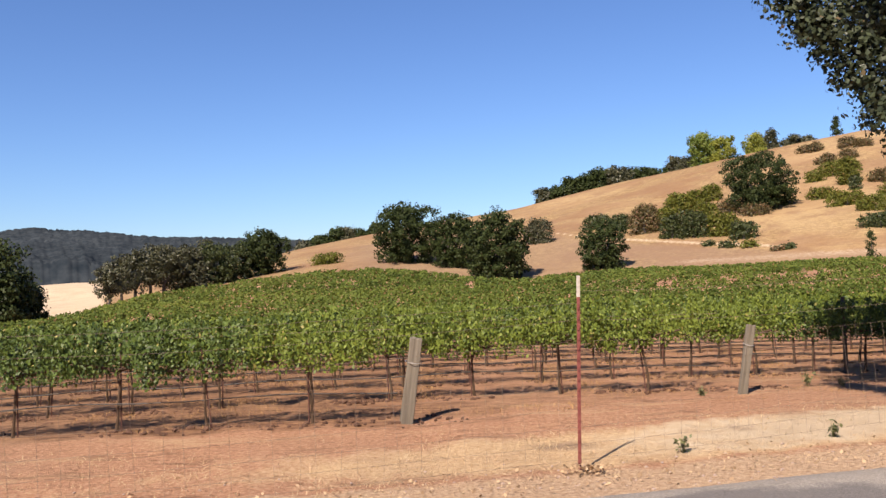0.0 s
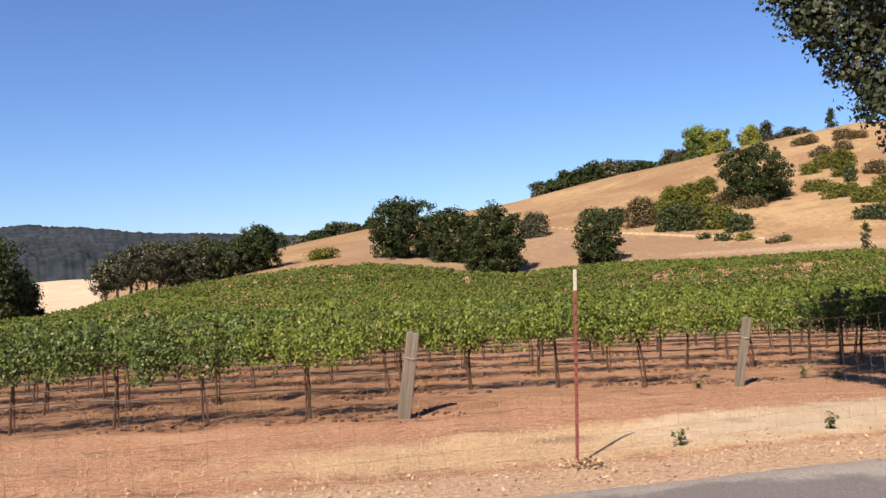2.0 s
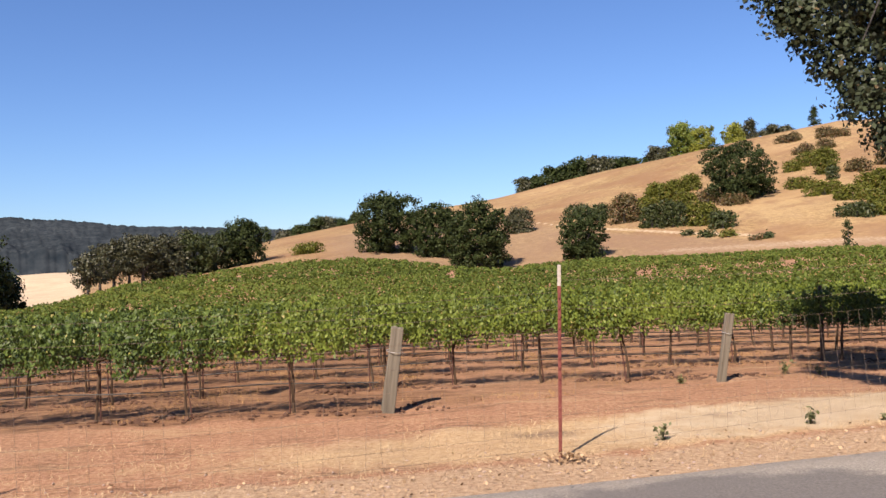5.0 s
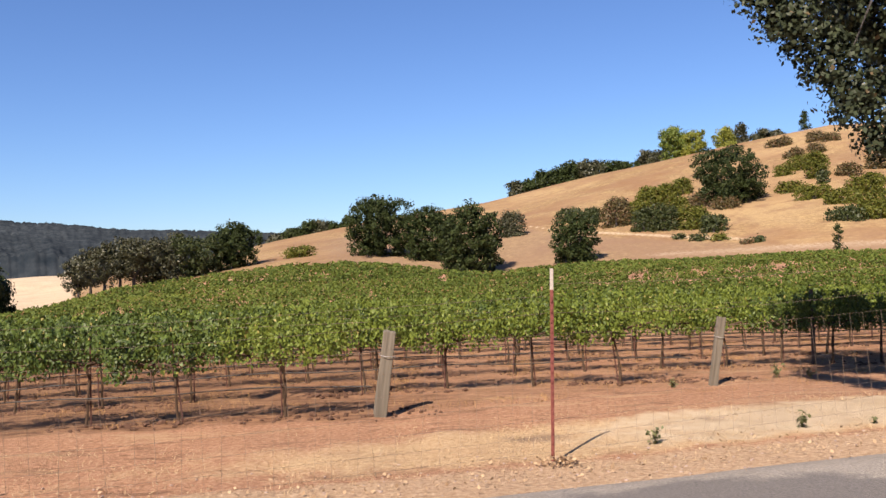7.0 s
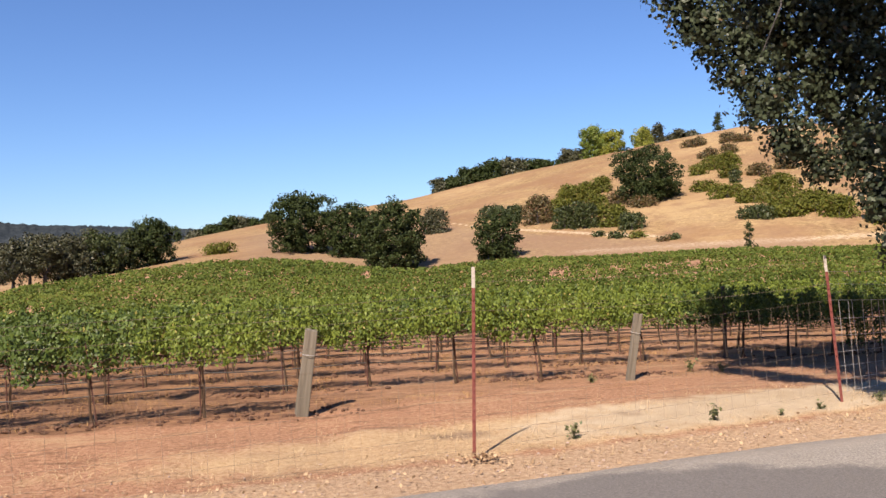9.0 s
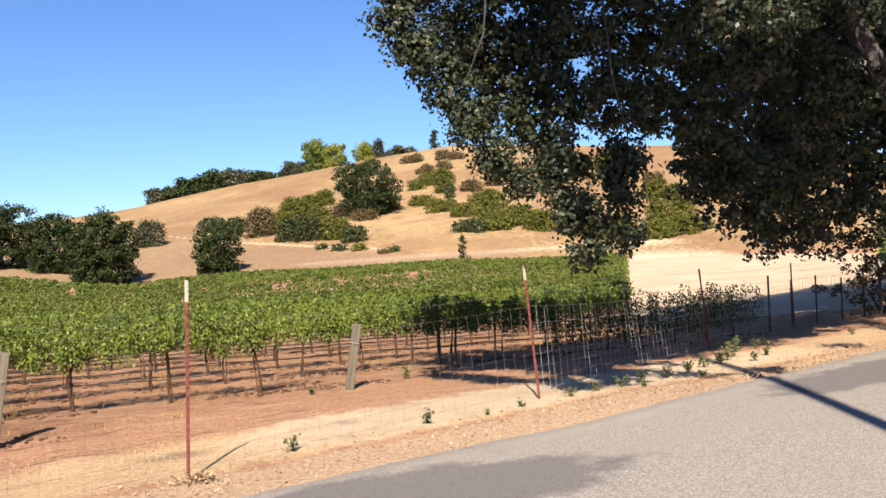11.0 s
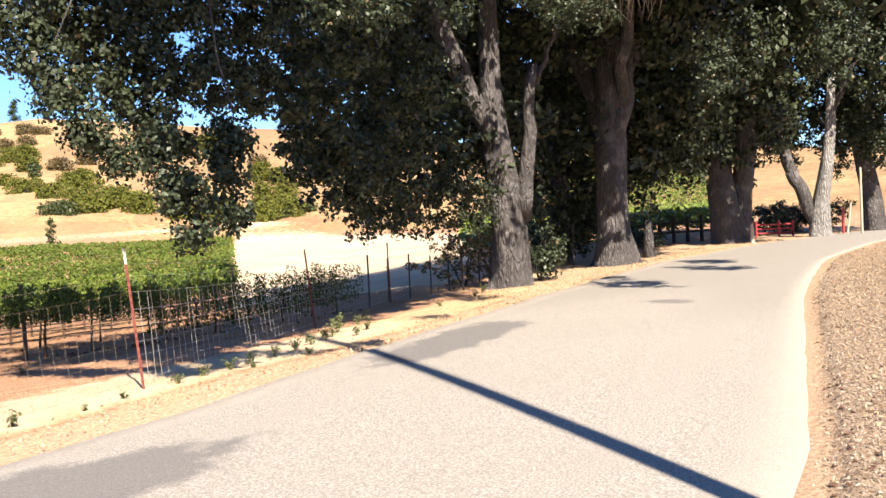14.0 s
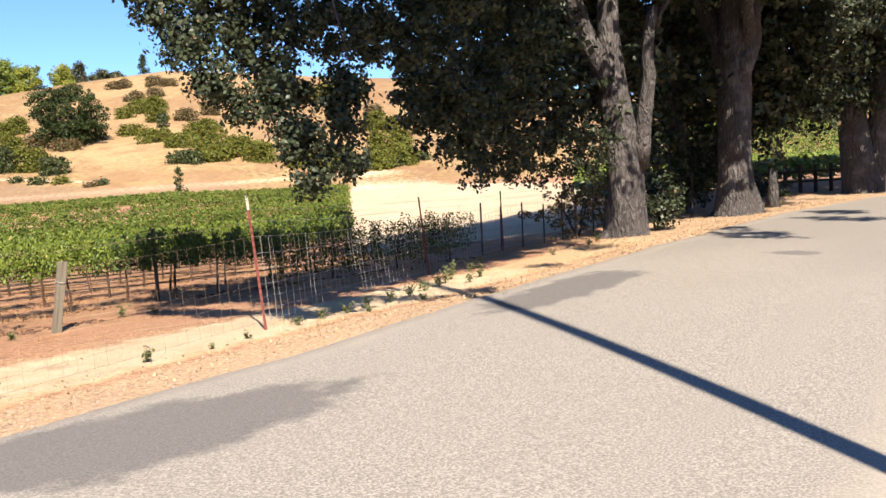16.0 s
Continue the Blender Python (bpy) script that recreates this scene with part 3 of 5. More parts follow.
far_tree("live_oak", "broad dark live oak at the vineyard's upper edge", "tree", -3.6, 116, 9.2, 9.3, LIVE_OAK_LEAF, 14, group="hillside oaks", lift=0.02)
far_tree("live_oak", "small round dark live oak below the track", "tree", -10.4, 117, 6.6, 6.7, LIVE_OAK_LEAF, 15, group="hillside oaks", lift=0.02)
far_tree("live_oak", "large dark live oak high on the hillside", "tree", -20.2, 152, 12.4, 9.6, LIVE_OAK_LEAF, 16, group="hillside oaks", lift=0.04)
for i, (az, d, w, h) in enumerate(((21.0, 122, 4.4, 5.6), (19.5, 126, 6.0, 7.0), (17.8, 127, 6.4, 7.4), (18.6, 134, 6, 7.6), (20.3, 132, 5.0, 6.4))):
    far_tree("oak", "grey-green open oak on bare stems by the pale field", "tree", az, d, w, h, GREY_LEAF, 40 + i, 0.29, 1.7, "valley grove", 0.15)
for i, (az, d, w, h) in enumerate(((16.2, 129, 6.8, 6.6), (14.6, 132, 6.6, 6.4), (13.4, 135, 5.6, 5.8), (15.4, 136, 6.6, 7.0), (16.9, 136, 6.4, 7.2))):
    far_tree("oak", "dull green oak in a dense valley grove", "tree", az, d, w, h, DARK_SHRUB_LEAF if i in (1, 2) else GREY_LEAF, 50 + i, 0.29, 2.0, "valley grove", 0.06)
far_tree("oak", "very dark spreading oak at the field's low corner", "tree", 27.7, 74, 7.6, 7.4, LIVE_OAK_LEAF, 46, 0.26, 3.4, lift=0.04)
far_tree("oak", "small dark oak beside the spreading one", "tree", 25.9, 78, 3.8, 5.4, LIVE_OAK_LEAF, 47, 0.22, 3.4, lift=0.03)
for i, (az, w, h) in enumerate(((9.0, 5, 3.6), (8.0, 5.5, 4.6), (7.0, 6, 6.0), (6.1, 5.5, 5.4), (5.2, 5, 4.0), (4.2, 5, 4.6), (-6.9, 6, 6.0), (-8.6, 7, 8.0), (-10.3, 8, 8.6), (-12.0, 7, 7.6), (-13.8, 5, 5.4), (-14.9, 5, 5), (-16.0, 5, 6.5), (-7.7, 6, 6), (-9.4, 8, 8), (-11.2, 8, 8), (-12.9, 6, 6.4))):
    far_tree("ridge_oak", "dark oak showing over the skyline of the hill", "tree", az, 248, w, h, LIVE_OAK_LEAF if i % 3 else GREY_LEAF, 60 + i, 0.6, 1.7, "ridge trees", 0.02, 1.5)
for i, (az, w, h, s) in enumerate(((-16.9, 8.4, 10.2, 0.6), (-17.9, 8, 8.8, 0.8), (-20.0, 6.0, 7.0, 0.8))):
    far_tree("poplar", "yellow-green autumn tree on the skyline", "tree", az, 240, w, h, YELLOW_LEAF if i else GREEN_POPLAR, 75 + i, 0.45, 3.0, "autumn trees on the ridge", 0.02, s)
for i, (az, w, h) in enumerate(((-20.9, 5, 7.6), (-22.1, 5, 4.4), (-23.0, 4, 3.6), (-15.2, 5, 6.2))):
    far_tree("ridge_oak", "dark bushy tree on the skyline", "tree", az, 242, w, h, GREY_LEAF, 80 + i, 0.45, 2.8, "ridge trees", 0.02, 1.0)


def conifer(label, az, d, wide, tall, leaf, seed, size, sink=0.0):
    rng = np.random.default_rng(seed)
    x, y = spot(az, d)
    root = new("conifer")
    root.location = (x, y, gz(x, y) - sink)
    tagged(root, label, "tree")
    vf = []
    for i in range(9):
        k = i / 8
        r = wide / 2 * (1 - k) ** 0.8 * rng.uniform(0.85, 1.15) + 0.08 * wide
        vf.append(leaf_cloud(rng, (rng.normal(0, 0.05) * wide, rng.normal(0, 0.05) * wide, tall * (0.12 + 0.85 * k)), (r, r, tall * 0.09), size, 2.2, 0.2))
    mesh_ob("crown", *stack(vf), leaf, root)
    mesh_ob("trunk", *tube([(0, 0, -0.2), (0, 0, tall * 0.5), (0, 0, tall * 0.95)], [wide * 0.06, wide * 0.04, wide * 0.01], 6), BARK, root)


conifer("small dark pine on the ridge line", -24.6, 234, 3.0, 4.6, LIVE_OAK_LEAF, 90, 0.3)
conifer("slim dark sapling by the field track", -26.2, 112, 1.7, 4.0, LIVE_OAK_LEAF, 91, 0.16)


# bearing, elevation of the foot, width and height in degrees as seen from the road
OLIVE_WEST = ((-15.3, 2.64, 1.8, 1.35), (-16.4, 2.77, 1.6, 1.39), (-17.3, 3.29, 1.3, 1.1), (-15.3, 3.11, 1.4, 0.81), (-14.5, 1.76, 1.4, 1.38), (-16.9, 1.84, 1.5, 1.47), (-17.9, 1.06, 1.8, 1.58), (-23.3, 4.04, 1.1, 0.73), (-24.4, 4.36, 1.8, 0.95), (-25.2, 3.8, 1.3, 1.7), (-23.7, 3.02, 1.5, 0.74), (-25.0, 2.55, 2.0, 0.96), (-26.5, 2.18, 1.9, 0.96), (-28.0, 2.7, 2.6, 1.22), (-28.5, 1.19, 2.3, 1.11), (-30.0, 1.42, 2.2, 1.47), (-31.3, 0.98, 2.0, 1.47), (-28.1, 1.66, 2.2, 1.14))
OLIVE_EAST = ((-38.9, 0.17, 2.1, 1.33), (-40.3, 0.38, 2.1, 1.4), (-38.9, 1.25, 1.6, 1.51), (-40.3, 1.46, 1.5, 1.5), (-38.7, 2.7, 1.5, 1.33), (-39.9, 2.52, 1.4, 1.18), (-36.3, 3.46, 1.2, 1.27), (-36.0, 4.75, 2.1, 1.27), (-33.9, 0.48, 2.2, 1.29), (-36.3, 0.19, 2.5, 1.63), (-19.4, 0.25, 1.1, 0.44), (7.5, 0.33, 1.9, 0.74))
DARK_SHRUBS = ((-14.8, 1.08, 1.4, 1.57), (-16.1, 1.06, 1.9, 1.87), (-19.1, 0.81, 1.7, 1.19), (-25.5, 3.45, 0.6, 0.96), (-26.7, 1.13, 2.3, 0.89), (-17.0, 0.47, 0.7, 0.33), (-18.1, 0.31, 1.0, 0.44), (-21.7, 0.07, 0.6, 0.33), (-41.6, 0.61, 1.1, 0.71), (-10.1, 1.86, 1.7, 0.97), (-39.4, 0.29, 2.3, 0.72), (-11.6, 1.74, 1.4, 1.09))
RUSTY_SHRUBS = ((-13.1, 1.45, 1.8, 1.96), (-18.3, 2.48, 1.6, 0.88), (-19.8, 2.23, 1.8, 0.77), (-22.8, 5.83, 0.9, 0.51), (-23.4, 5.87, 0.9, 0.59), (-25.2, 6.01, 1.0, 0.66), (-26.0, 5.98, 1.1, 0.51), (-23.6, 5.09, 0.6, 0.41), (-24.1, 5.18, 0.8, 0.59), (-26.9, 3.79, 1.4, 0.81), (-21.0, 0.02, 0.7, 0.26), (-38.7, 3.57, 1.3, 0.82), (-25.2, 5.28, 1.0, 0.66), (-28.4, 4.09, 1.1, 0.92))
GREY_SHRUBS = ((-6.3, 1.1, 1.7, 1.77),)


def build_shrubs(table, leaf, label, seed):
    for i, (az, el, w, h) in enumerate(table):
        rng = np.random.default_rng(seed + i)
        d = hill_distance(az, el)
        x, y = spot(az, d)
        wide, tall = d * radians(w), d * radians(h)
        root = new("shrub")
        root.location = (x, y, gz(x, y))
        tagged(root, label, "shrub", "hillside shrubs")
        ax, ay = math.cos(radians(az)), math.sin(radians(az))   # across the line of sight
        vf = []
        for j in range(7):
            u, back = (j - 3) / 6 * 0.62 + rng.normal(0, 0.03), rng.uniform(0.02, 0.32) * wide
            ox, oy = ax * u * wide + math.sin(radians(-az)) * back, ay * u * wide + math.cos(radians(az)) * back
            rise = gz(x + ox, y + oy) - gz(x, y)
            hh = max(tall * rng.uniform(0.85, 1.02) * (1 - 0.9 * u * u) - rise * 0.7, tall * 0.45)
            vf.append(leaf_cloud(rng, (ox, oy, rise + hh * 0.30), (wide * 0.23, wide * 0.23, hh * 0.70), 0.33, 3.4, 0.85, 0.6, 7, 0.25))
        mesh_ob("foliage", *stack(vf), leaf, root)
        mesh_ob("stem", *joined([tube([(0, 0, -0.2), (math.cos(q) * wide * 0.12, math.sin(q) * wide * 0.12, tall * 0.4)], [0.08, 0.03], 5) for q in (0.3, 2.2, 4.4)]), BARK, root)


build_shrubs(OLIVE_WEST, SHRUB_LEAF, "olive-green mounded chaparral shrub on the dry slope", 200)
build_shrubs(OLIVE_EAST, SHRUB_LEAF, "olive-green mounded chaparral shrub on the dry slope", 230)
build_shrubs(DARK_SHRUBS, DARK_SHRUB_LEAF, "dark green rounded shrub on the dry slope", 260)
build_shrubs(RUSTY_SHRUBS, RUSTY_SHRUB_LEAF, "rusty brown low shrub on the dry slope", 290)
build_shrubs(GREY_SHRUBS, GREY_LEAF, "greyish half-bare bush beside the oaks", 320)


# ---- roadside oaks ----
def limb(rng, a, b, r0, r1, sag=0.0, n=8, wild=0.06):
    a, b = Vector(a), Vector(b)
    pts, rad = [], []
    for i in range(n):
        k = i / (n - 1)
        p = a.lerp(b, k)
        if i:
            p += Vector((rng.normal(0, wild), rng.normal(0, wild), rng.normal(0, wild * 0.6) + sag * math.sin(math.pi * k)))
        pts.append(p)
        rad.append(r0 + (r1 - r0) * k)
    return tube(pts, rad, 9)


def polar(az, d, z):
    x, y = spot(az, d)
    return (x, y, z)


def gnarled_trunk(rng, pts, radii, sides=22):
    """A trunk with root flares and furrowed, uneven girth."""
    vs, fs = tube(pts, radii, sides)
    ph = rng.uniform(0, 6.28, 4)
    c0 = [Vector(p) for p in pts]
    for i in range(len(pts)):
        for k in range(sides):
            w = 2 * math.pi * k / sides
            low = max(0.0, 1 - i / 2.5)
            s = 1 + low * 0.28 * math.cos(5 * w + ph[0]) + 0.07 * math.cos(3 * w + ph[1] + i * 0.5) + 0.05 * math.cos(8 * w + ph[2] + i * 0.3)
            q = vs[i * sides + k]
            vs[i * sides + k] = c0[i] + (q - c0[i]) * s
    return vs, fs


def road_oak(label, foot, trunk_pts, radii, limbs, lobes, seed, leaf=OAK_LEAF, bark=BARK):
    """A roadside oak: lobes as (x or bearing, y or distance, height, radius, radius up, leaf size, density, by_bearing)."""
    rng = np.random.default_rng(seed)
    root = new("valley_oak")
    root.location = (*foot, gz(*foot))
    tagged(root, label, "tree", "roadside oaks")
    o = np.array(root.location)
    loc = lambda p: tuple(np.array(p) - o)
    fine, rad = [], []
    for i in range(len(trunk_pts) - 1):
        for k in (0, 0.25, 0.5, 0.75):
            fine.append(Vector(trunk_pts[i]).lerp(Vector(trunk_pts[i + 1]), k))
            rad.append(radii[i] + (radii[i + 1] - radii[i]) * k)
    mesh_ob("trunk", *gnarled_trunk(rng, fine, rad), bark, root, smooth=True)
    for a, b, r0, r1, sag in limbs:
        mesh_ob("limb", *limb(rng, a, loc(b), r0, r1, sag), BARK, root, smooth=True)
    for p, q, z, r, rz, size, dens, bearing in lobes:
        c = loc(polar(p, q, z) if bearing else (p, q, z))
        if size > 0.13 and bearing:
            size, dens = size * 1.12, dens * 0.66
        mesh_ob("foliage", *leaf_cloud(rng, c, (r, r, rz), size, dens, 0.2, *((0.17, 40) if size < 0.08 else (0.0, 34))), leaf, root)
    return root


def polar_twig(a0, d0, z0, a1, d1, z1):
    """A hanging bough between two places, in the great oak's own axes."""
    p = polar(a0, d0, z0)
    return ((p[0] - 16.1, p[1] - 11.4, p[2]), polar(a1, d1, z1), 0.025, 0.006, 0.25)


# boughs of the great oak: bearing, distance, height, radius, radius up
EDGE_BOUGHS = ((-22.7, 8.5, 3.91, 0.28, 0.25), (-24.4, 8.5, 3.62, 0.3, 0.3), (-26.0, 8.6, 3.24, 0.27, 0.32), (-27.7, 8.6, 2.86, 0.27, 0.32), (-29.1, 8.7, 2.47, 0.24, 0.29), (-30.3, 8.7, 2.22, 0.16, 0.17), (-24.3, 8.9, 4.44, 0.52, 0.35), (-34.0, 8.6, 1.85, 0.28, 0.26), (-34.6, 8.6, 1.57, 0.21, 0.18), (-33.4, 8.7, 2.07, 0.18, 0.16), (-32.5, 8.8, 2.36, 0.16, 0.26))
INNER_BOUGHS = ((-28.0, 9.6, 3.97, 0.55, 0.5), (-30.2, 9.7, 3.47, 0.49, 0.53), (-32.3, 9.8, 2.99, 0.39, 0.56), (-33.1, 10.2, 4.05, 0.63, 0.56), (-28.2, 9.8, 4.78, 0.7, 0.44), (-32.8, 10.4, 4.98, 0.74, 0.54), (-37.0, 9.2, 2.18, 0.2, 0.48), (-37.2, 9.0, 1.66, 0.16, 0.22), (-36.9, 9.3, 2.51, 0.23, 0.22), (-36.5, 10.6, 3.34, 0.43, 0.43), (-38.0, 11.0, 4.23, 0.64, 0.54), (-38.6, 11.2, 3.34, 0.31, 0.44), (-33.8, 9.4, 2.5, 0.2, 0.3), (-34.4, 10.0, 3.22, 0.26, 0.23))
DEEP_BOUGHS = ((-41.0, 12.5, 3.89, 0.69, 0.85), (-42.5, 13.2, 2.96, 0.67, 0.75), (-44.2, 14.0, 2.37, 0.73, 0.68), (-41.3, 13.0, 2.4, 0.29, 0.38), (-44.0, 13.0, 4.47, 0.93, 0.76), (-47.7, 14.5, 4.15, 1.13, 1.13), (-46.8, 15.5, 2.77, 0.95, 1.01), (-38.0, 11.4, 5.19, 0.96, 0.59), (-44.2, 13.2, 5.64, 1.2, 0.77))
FRINGE_BOUGHS = ((-44.4, 15.0, 1.78, 0.54, 0.37), (-46.1, 16.0, 1.47, 0.57, 0.39), (-42.9, 14.0, 1.91, 0.27, 0.25), (-48.2, 17.0, 1.53, 0.66, 0.5))
BACK_BOUGHS = ((-46.3, 18, 3.6, 1.8, 2.1), (-50.6, 20.5, 3.3, 2.0, 1.8), (-48.4, 19.5, 2.9, 1.5, 1.1), (-46.0, 20.5, 6.2, 2.8, 3.2), (-52.0, 23.5, 5.8, 2.6, 3.2), (-56.0, 24.5, 6.2, 2.8, 3.2), (-49.0, 22.5, 6.2, 2.6, 3.4), (-54.2, 22.0, 3.4, 1.5, 1.6))
LOW_SPRAYS = ((-49.6, 19.0, 1.75, 1.2, 0.6), (-52.4, 19.6, 1.7, 1.0, 0.7), (-50.0, 17.5, 1.9, 1.6, 0.7), (-47.2, 18.0, 1.9, 1.2, 0.6))
HIGH_SPRIGS = ((-52.2, 8.3, 3.62, 0.26, 0.28), (-47.4, 8.0, 3.5, 0.24, 0.25), (-60.2, 13.6, 4.65, 0.62, 0.36), (-57.2, 10.8, 4.2, 0.3, 0.3), (-44.2, 8.0, 3.6, 0.25, 0.3), (-59.0, 19.5, 6.9, 1.4, 1.0))
# unseen crown lobes added overhead to shade boughs and vines: place, height, radius
SHADE_CROWN_TOP = ((12.5, 11.7, 9.2, 3.0), (16.6, 11.0, 9.6, 3.2), (16.9, 15.0, 10.5, 3.4), (17.3, 7.8, 8.8, 2.6))
SHADE_CROWN_LOBES = ((3.2, 6.4, 7.6, 0.8), (4.6, 6.8, 7.6, 1.1), (6.0, 6.9, 7.6, 1.2), (3.0, 2.7, 8.0, 0.6), (5.3, 5.1, 8.0, 1.15), (7.0, 5.4, 8.2, 1.5), (9.4, 6.1, 8.4, 1.8), (11.6, 7.0, 8.6, 2.0), (4.9, 5.7, 6.6, 1.2), (6.5, 6.3, 6.4, 1.2), (8.5, 6.8, 6.8, 1.7),
                  (10.7, 7.6, 7.0, 2.0), (16.0, 9.7, 7.6, 2.2), (11.7, 10.6, 6.8, 2.0), (3.75, 5.0, 8.0, 1.1), (6.4, 6.6, 7.8, 1.4), (4.4, 8.3, 6.5, 1.15), (6.2, 8.3, 6.5, 1.15), (8.0, 8.3, 6.5, 1.15), (9.8, 8.3, 6.5, 1.15), (11.6, 8.3, 6.5, 1.15))


def by_bearing(table, size, dens):
    return [(*row, size, dens, True) for row in table]


# High crown lobes, mostly out of view, added to shade the boughs below.
SHADE_UMBRELLA = lambda pts: [(x + 0.12 * z, y + 0.23 * z, z, r, 1.9, 0.42, 8.0, False) for x, y, z, r in pts]
road_oak("great spreading oak with drooping leafy boughs beside the road", (16.1, 11.4),
         [(0, 0, -0.3), (0, 0, 0.15), (0, 0, 0.8), (-0.02, 0.03, 2.0), (-0.10, 0.14, 3.1), (-0.16, 0.22, 4.4), (-0.12, 0.18, 9.0)], [0.66, 0.50, 0.40, 0.37, 0.33, 0.25, 0.15],
         [((-0.08, 0.12, 3.0), polar(-48.2, 18.6, 7.7), 0.26, 0.20, 0.0), ((0.20, -0.25, 1.5), polar(-56.85, 19.5, 4.8), 0.20, 0.11, 0.0),
          ((0.55, -0.55, 4.5), polar(-58.9, 19.4, 5.9), 0.07, 0.03, 0.1), ((-2.4, 0.5, 5.0), polar(-37, 11.5, 7.2), 0.22, 0.08, 0.6),
          ((-2.4, 0.5, 5.0), polar(-30, 9.2, 6.8), 0.2, 0.06, 0.8), polar_twig(-30, 9.2, 6.6, -24, 8.4, 4.3),
          polar_twig(-36, 10.4, 6.2, -36.6, 9.2, 2.0), polar_twig(-31, 9.2, 6.0, -27.5, 8.5, 3.2), polar_twig(-47, 15.5, 6.6, -49.5, 16.5, 1.4)],
         by_bearing(EDGE_BOUGHS, 0.055, 6.5) + by_bearing(INNER_BOUGHS, 0.064, 6.5) + by_bearing(DEEP_BOUGHS, 0.095, 4.5) + by_bearing(FRINGE_BOUGHS, 0.08, 1.3)
         + by_bearing(BACK_BOUGHS, 0.18, 3.6) + by_bearing(LOW_SPRAYS, 0.08, 1.4) + by_bearing(HIGH_SPRIGS, 0.06, 4.0)
         + [(x, y, z, r, 1.9, 0.42, 8.0, False) for x, y, z, r in SHADE_CROWN_TOP] + [(x, y, z, r, 0.9, 0.20, 6.0, False) for x, y, z, r in SHADE_CROWN_LOBES], 31)
flared = road_oak("massive dark oak with a flaring trunk at the road's edge", (21.5, 11.7),
         [(0, 0, -0.3), (0, 0, 0.15), (0, 0, 0.9), (0, 0, 2.2), (0.05, 0.05, 3.6), (0.1, 0.0, 4.8), (0.3, 0.1, 9.5)], [0.84, 0.62, 0.45, 0.42, 0.42, 0.38, 0.2],
         [((0, 0, 3.2), polar(-64, 25, 7.5), 0.3, 0.2, 0.1), ((0, 0, 3.2), polar(-58.5, 25.5, 7.5), 0.3, 0.2, 0.1), ((0.2, -0.2, 4.2), polar(-63.5, 22, 7.8), 0.2, 0.12, 0.1)],
         [(-59.5, 28, 4.2, 2.6, 3.2, 0.18, 3.6, True), (-63.5, 29, 4.8, 2.6, 2.8, 0.18, 3.6, True), (-61, 23.5, 7.2, 2.4, 1.7, 0.15, 3.6, True), (-65.5, 24, 6.6, 2.2, 1.7, 0.15, 3.6, True),
          (-67, 27, 5.6, 2.2, 1.9, 0.16, 3.6, True), (-67.9, 16.5, 4.0, 0.34, 0.6, 0.07, 4.0, True), (-75.2, 20.0, 4.8, 0.6, 0.9, 0.09, 4.0, True)]
         + SHADE_UMBRELLA(((19.5, 7.6, 9.2, 3.0), (23.0, 8.2, 9.4, 3.2), (21.5, 12.2, 11, 3.6), (20.0, 5.6, 8.6, 2.2)))
         + [(13.0, 3.4, 5.8, 0.7, 1.0, 0.12, 3.0, False), (16.4, 2.6, 6.6, 0.6, 1.1, 0.12, 3.0, False)], 32)
def dead_twigs(tree, az, d, z, seed):
    rng = np.random.default_rng(seed)
    o = np.array(tree.location)
    pieces = []
    for _ in range(46):
        a = np.array(polar(az + rng.uniform(-2.2, 2.2), d + rng.uniform(-0.4, 0.4), z + rng.uniform(-0.1, 0.6))) - o
        b = a + np.array((rng.normal(0, 0.18), rng.normal(0, 0.18), -rng.uniform(0.4, 1.1)))
        m = (a + b) / 2 + rng.normal(0, 0.1, 3)
        pieces.append(tube([a, m, b], [0.012, 0.009, 0.004], 4, False))
    mesh_ob("dead_twigs", *joined(pieces), PALE_WOOD, tree, "bunch of bare hanging twigs")


